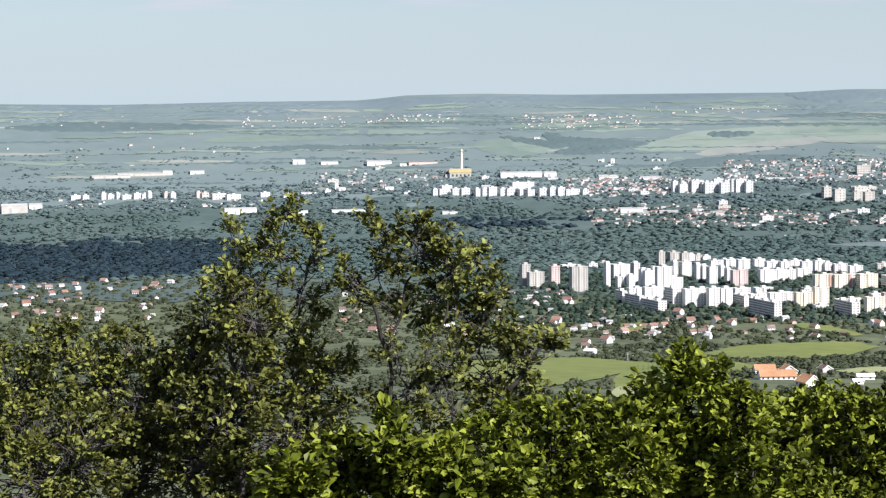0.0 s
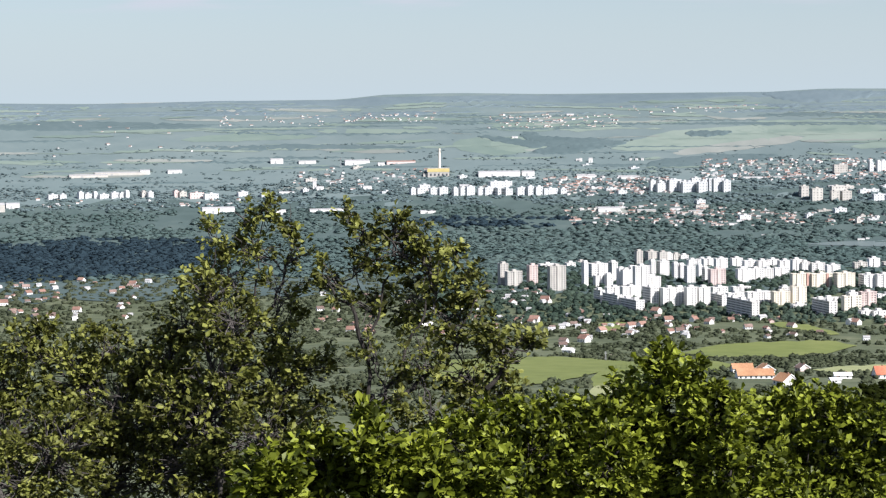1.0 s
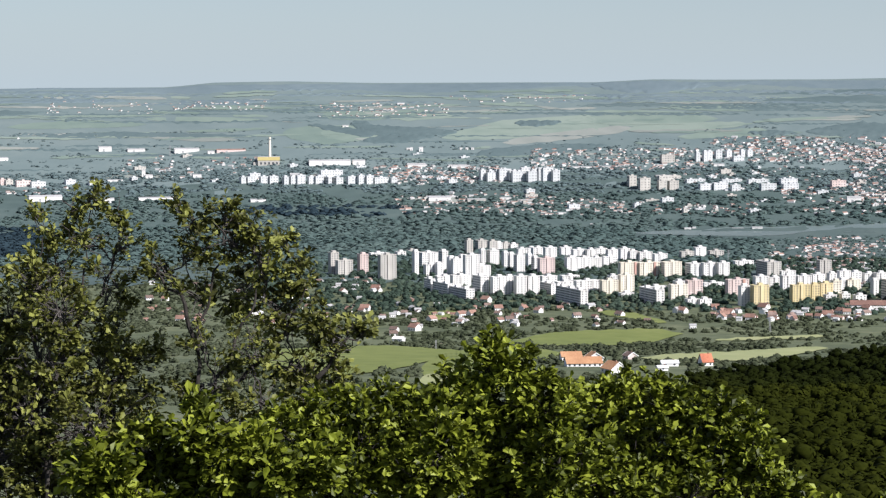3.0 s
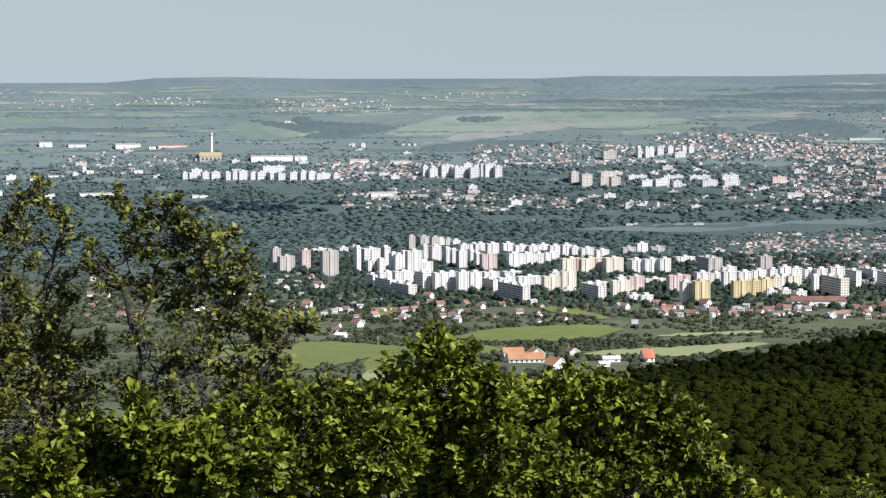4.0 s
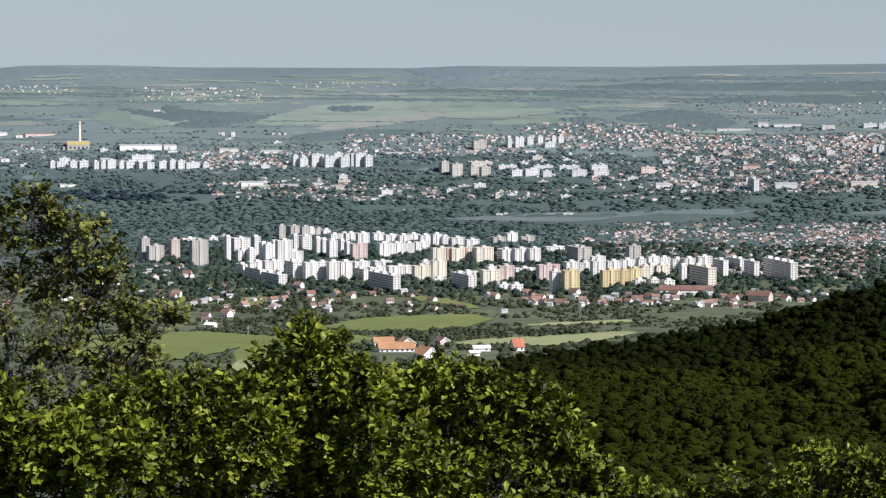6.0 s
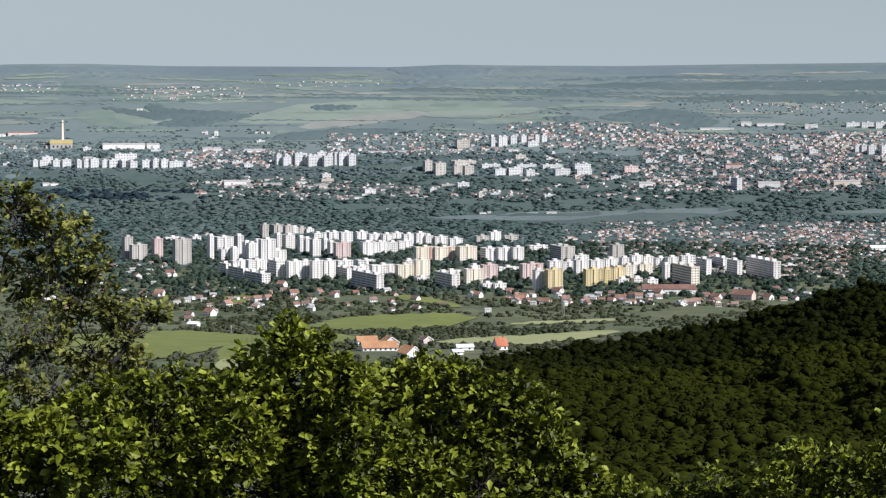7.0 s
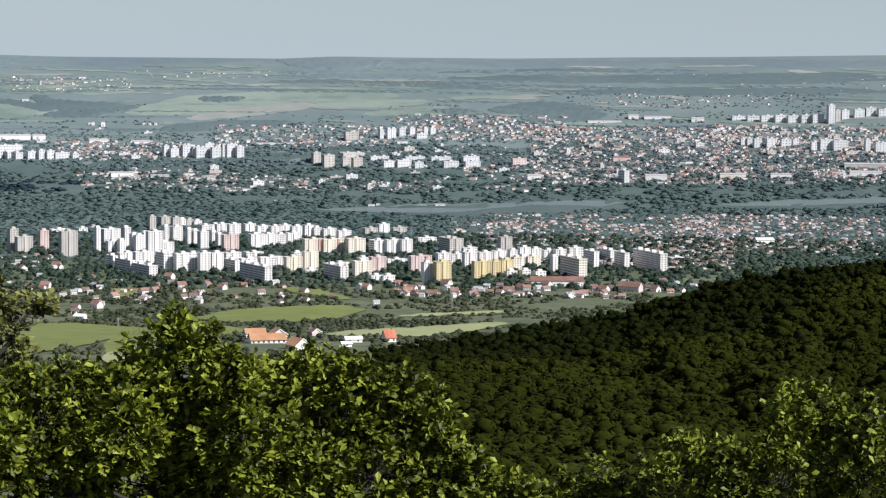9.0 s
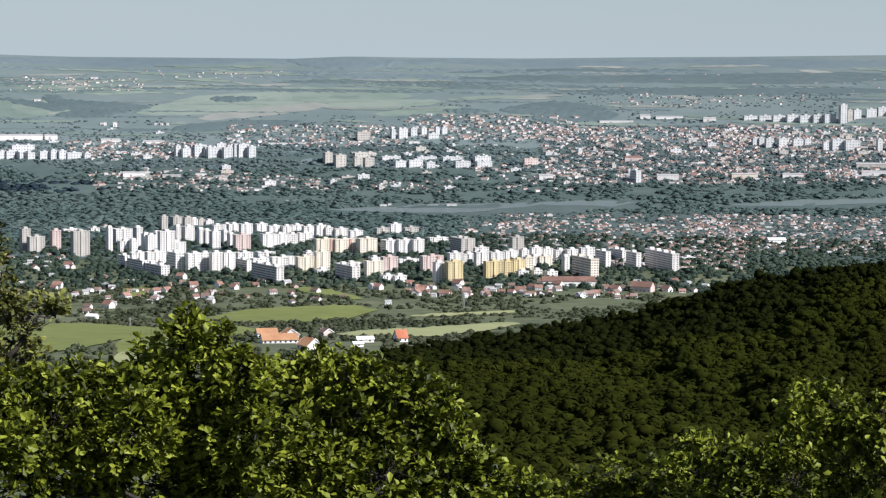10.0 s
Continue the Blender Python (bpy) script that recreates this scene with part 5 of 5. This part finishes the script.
                N_.append((out + way * 0.75).normalized())
                S_.append(leaf * rnd.uniform(0.6, 1.25))
        for k in range(int(dead * rad / 0.6)):
            q = Vector(rnd.choice(pts[2:])) + Vector((rnd.gauss(0, 0.5), rnd.gauss(0, 0.5), rnd.gauss(0.1, 0.5))) * R
            tube(twigs, wiggle(rnd, pts[rnd.randrange(2, 6)], q, 5, 0.16 * R), [0.012, 0.01, 0.008, 0.006, 0.005, 0.003], 4)
    part("trunk", wood, M_BARK, thing, "dark grey bark with crooked limbs")
    tagged(part("twig_mass", twigs, M_TWIG if leaf_mat is M_LEAF_OLIVE else M_BARK, thing, "fine bare twigs"), kind="stuff")
    pos, way, size = np.array(P_), np.array(N_), np.array(S_)[:, None, None]
    side = np.cross(way, gen.normal(0, 1, way.shape) * (1, 1, 0.4) + (0, 0, 1.3))
    side /= np.linalg.norm(side, axis=1)[:, None]
    up = np.cross(side, way)
    L = LEAF_V[None] * ((1.4, 1, 1) if leaf_mat is M_LEAF_OLIVE else (1.3, 1, 1)) * size
    v = pos[:, None] + L[..., 0:1] * side[:, None] + L[..., 1:2] * way[:, None] + L[..., 2:3] * up[:, None]
    f = LEAF_F[None] + (np.arange(len(pos)) * len(LEAF_V))[:, None, None]
    part("crown", fast_mesh("crown", v.reshape(-1, 3), f.reshape(-1, 3), [leaf_mat], smooth=False), None, thing, "many small lobed leaves in sprays")
    return tagged(thing, label, "tree", "oaks below the lookout")


def lobes(text):
    out = []
    for line in text.split("\n"):
        q = line.split()
        out.append((float(q[0]), float(q[1]), float(q[2]), {"s": 0.36, "m": 0.66, "f": 1.0}[q[3] if len(q) > 3 else "f"]))
    return out


oak("oak_tree", 31, lobes("""-18.67 -7.25 1.19
-17.64 -6.41 0.74
-17.34 -5.98 0.42
-18.12 -8.44 1.34
-16.49 -7.03 1.04
-15.67 -6.39 0.59
-15.48 -7.94 1.34
-14.58 -6.79 0.89
-16.82 -9.06 1.49
-14.31 -8.27 1.34
-18.44 -9.87 1.34
-15.37 -9.70 1.49
-13.74 -9.60 1.34
-19.84 -8.08 1.34
-20.71 -8.91 1.34"""), (*[-16.414, -10.533], 0.09), M_LEAF_OLIVE, 3, "low spreading oak with olive green young leaves", leaf=0.104, dense=1.7, dead=3)
oak("oak_tree", 30, lobes("""-11.48 -2.88 0.45 m
-12.01 -3.07 0.42 s
-12.97 -3.28 0.33 s
-10.90 -3.31 0.39 s
-10.68 -3.90 0.51 s
-12.61 -3.80 0.54 s
-11.72 -3.89 0.67 s
-12.32 -4.62 0.82 m
-13.07 -5.05 0.74
-10.99 -4.86 0.67 s
-13.53 -5.78 0.82
-12.34 -5.80 0.97
-11.31 -5.97 0.89 m
-13.99 -6.80 0.89
-12.66 -7.13 1.12
-11.33 -7.30 1.12
-10.43 -6.87 0.74 m
-13.13 -8.44 1.34
-11.64 -8.77 1.34
-10.45 -8.35 0.89
-14.00 -7.69 0.89
-10.77 -9.96 1.19
-12.56 -10.07 1.34"""), (*[-12.724, -9.188], 0.1), M_LEAF_OLIVE, 5, "tall slender oak with thin olive crown and bare twigs", leaf=0.104, dense=1.4, dead=6, boles=([-12.723, -10.944, -12.724, -9.188, -12.522, -7.721, -11.935, -6.255, -11.705, -4.778, -11.488, -3.15], [-12.522, -7.721, -13.022, -6.529, -13.224, -5.343, -12.756, -3.872], [-11.935, -6.255, -11.223, -5.378, -10.833, -4.049]))
oak("oak_tree", 29, lobes("""-9.26 -3.10 0.36 m
-8.89 -3.48 0.45 m
-8.07 -3.34 0.51
-7.41 -3.64 0.57
-8.08 -4.08 0.67 m
-8.75 -4.22 0.59 m
-6.59 -3.95 0.42
-9.80 -4.66 0.54 m
-9.51 -5.11 0.45 s
-7.12 -4.54 0.71
-6.22 -4.55 0.45 m
-6.08 -5.29 0.59
-7.72 -5.28 0.82 m
-8.62 -5.27 0.59 s
-6.68 -5.88 0.74
-5.64 -6.18 0.54
-4.74 -6.34 0.39
-4.37 -6.44 0.21
-7.43 -6.62 0.74 s
-8.78 -6.60 0.45 s
-6.24 -7.07 0.82 m
-5.34 -7.08 0.59
-8.34 -7.64 0.74 s
-7.15 -7.95 0.89 s
-5.80 -8.11 0.74
-5.05 -7.67 0.39
-9.24 -7.78 0.45 m
-6.56 -8.99 0.89
-8.06 -8.98 0.89 m"""), (*[-8.763, -7.786], 0.1), M_LEAF_OLIVE, 8, "open crowned oak with forked dark stem and thin foliage", leaf=0.104, dense=1.25, dead=6, boles=([-8.981, -11.023, -8.893, -8.671, -8.783, -6.897, -8.714, -6.156, -8.085, -4.529, -7.999, -3.489], [-8.783, -6.897, -9.097, -5.706, -9.657, -5.104, -9.83, -4.657], [-8.814, -9.557, -8.407, -8.086, -7.856, -6.908, -7.276, -5.726, -7.111, -4.092], [-8.407, -8.086, -7.594, -7.651, -6.537, -6.623, -5.928, -5.292], [-5.648, -7.667, -5.195, -7.077, -4.37, -6.428]))
oak("oak_bush", 23, lobes("""-11.37 -9.95 0.89
-10.16 -9.54 0.74
-8.96 -9.11 0.71
-8.37 -9.86 0.89
-7.31 -9.57 0.67
-6.72 -10.17 0.74
-5.67 -10.03 0.67
-9.57 -10.43 0.89
-7.78 -10.74 1.04
-10.78 -10.70 0.89
-8.80 -8.38 0.30"""), (*[-8.694, -12.195], 0.06), M_LEAF_GREEN, 13, "bright green leafy oak bush in front of the others", leaf=0.13, dense=1.5)
oak("oak_tree", 27, lobes("""-0.90 -6.90 0.36
-1.31 -7.41 0.57
-0.43 -7.56 0.59
-2.05 -7.85 0.54
-0.90 -8.15 0.89
0.31 -8.01 0.51
0.61 -8.60 0.89
-1.91 -8.73 0.89
-2.94 -8.57 0.74
-3.81 -8.41 0.59
-4.68 -8.54 0.67
-4.11 -9.42 1.04
-2.65 -9.74 1.19
-0.87 -9.62 1.34
0.76 -9.93 1.19
-5.13 -9.84 1.04
-6.42 -9.52 1.19
-5.84 -8.66 0.59
-3.82 -10.88 1.19
-1.76 -11.07 1.34
0.32 -11.24 1.34
-5.57 -11.13 1.19"""), (*[-1.173, -11.66], 0.1), M_LEAF_GREEN, 17, "dense round oak crown with fresh green leaves", dense=1.6)
oak("oak_tree", 28, lobes("""2.40 -7.87 0.51
1.80 -8.31 0.51
3.15 -8.16 0.59
3.90 -8.45 0.59
4.65 -8.60 0.59
5.40 -8.89 0.65
4.80 -9.63 1.04
3.30 -9.34 1.04
2.10 -9.34 0.89
6.01 -9.62 0.65
5.86 -10.51 1.04
4.21 -10.81 1.19
2.41 -10.81 1.19
6.62 -10.50 0.59
7.37 -10.94 0.51
8.13 -11.22 0.45
7.08 -11.53 0.74
1.51 -10.22 1.04"""), (*[3.919, -12.135], 0.1), M_LEAF_GREEN, 19, "broad oak crown with fresh green leaves and a sloping side", dense=1.6)
oak("oak_bush", 33, lobes("""9.33 -11.05 0.39
10.22 -10.77 0.42
10.61 -11.14 0.42
8.73 -11.24 0.39
10.98 -11.24 0.39
9.78 -11.26 0.45
8.28 -11.24 0.39"""), (*[10.096, -12.057], 0.05), M_LEAF_GREEN, 23, "small green oak top rising in front of the hillside", dense=1.5)
oak("oak_tree", 32, lobes("""12.30 -10.10 0.59
13.19 -10.07 0.59
11.57 -10.56 0.45
12.62 -10.82 0.89
13.94 -10.48 0.74
15.08 -8.69 0.42
15.66 -8.38 0.36 m
15.24 -9.56 0.74
16.11 -8.95 0.67
16.70 -9.36 0.74
17.42 -9.04 0.67
16.43 -10.39 1.04
14.98 -10.74 1.04
17.74 -10.33 1.04
13.81 -11.36 0.89"""), (*[15.594, -11.873], 0.09), M_LEAF_GREEN, 29, "oak crown with uneven top in front of the wooded hillside", dense=1.5)
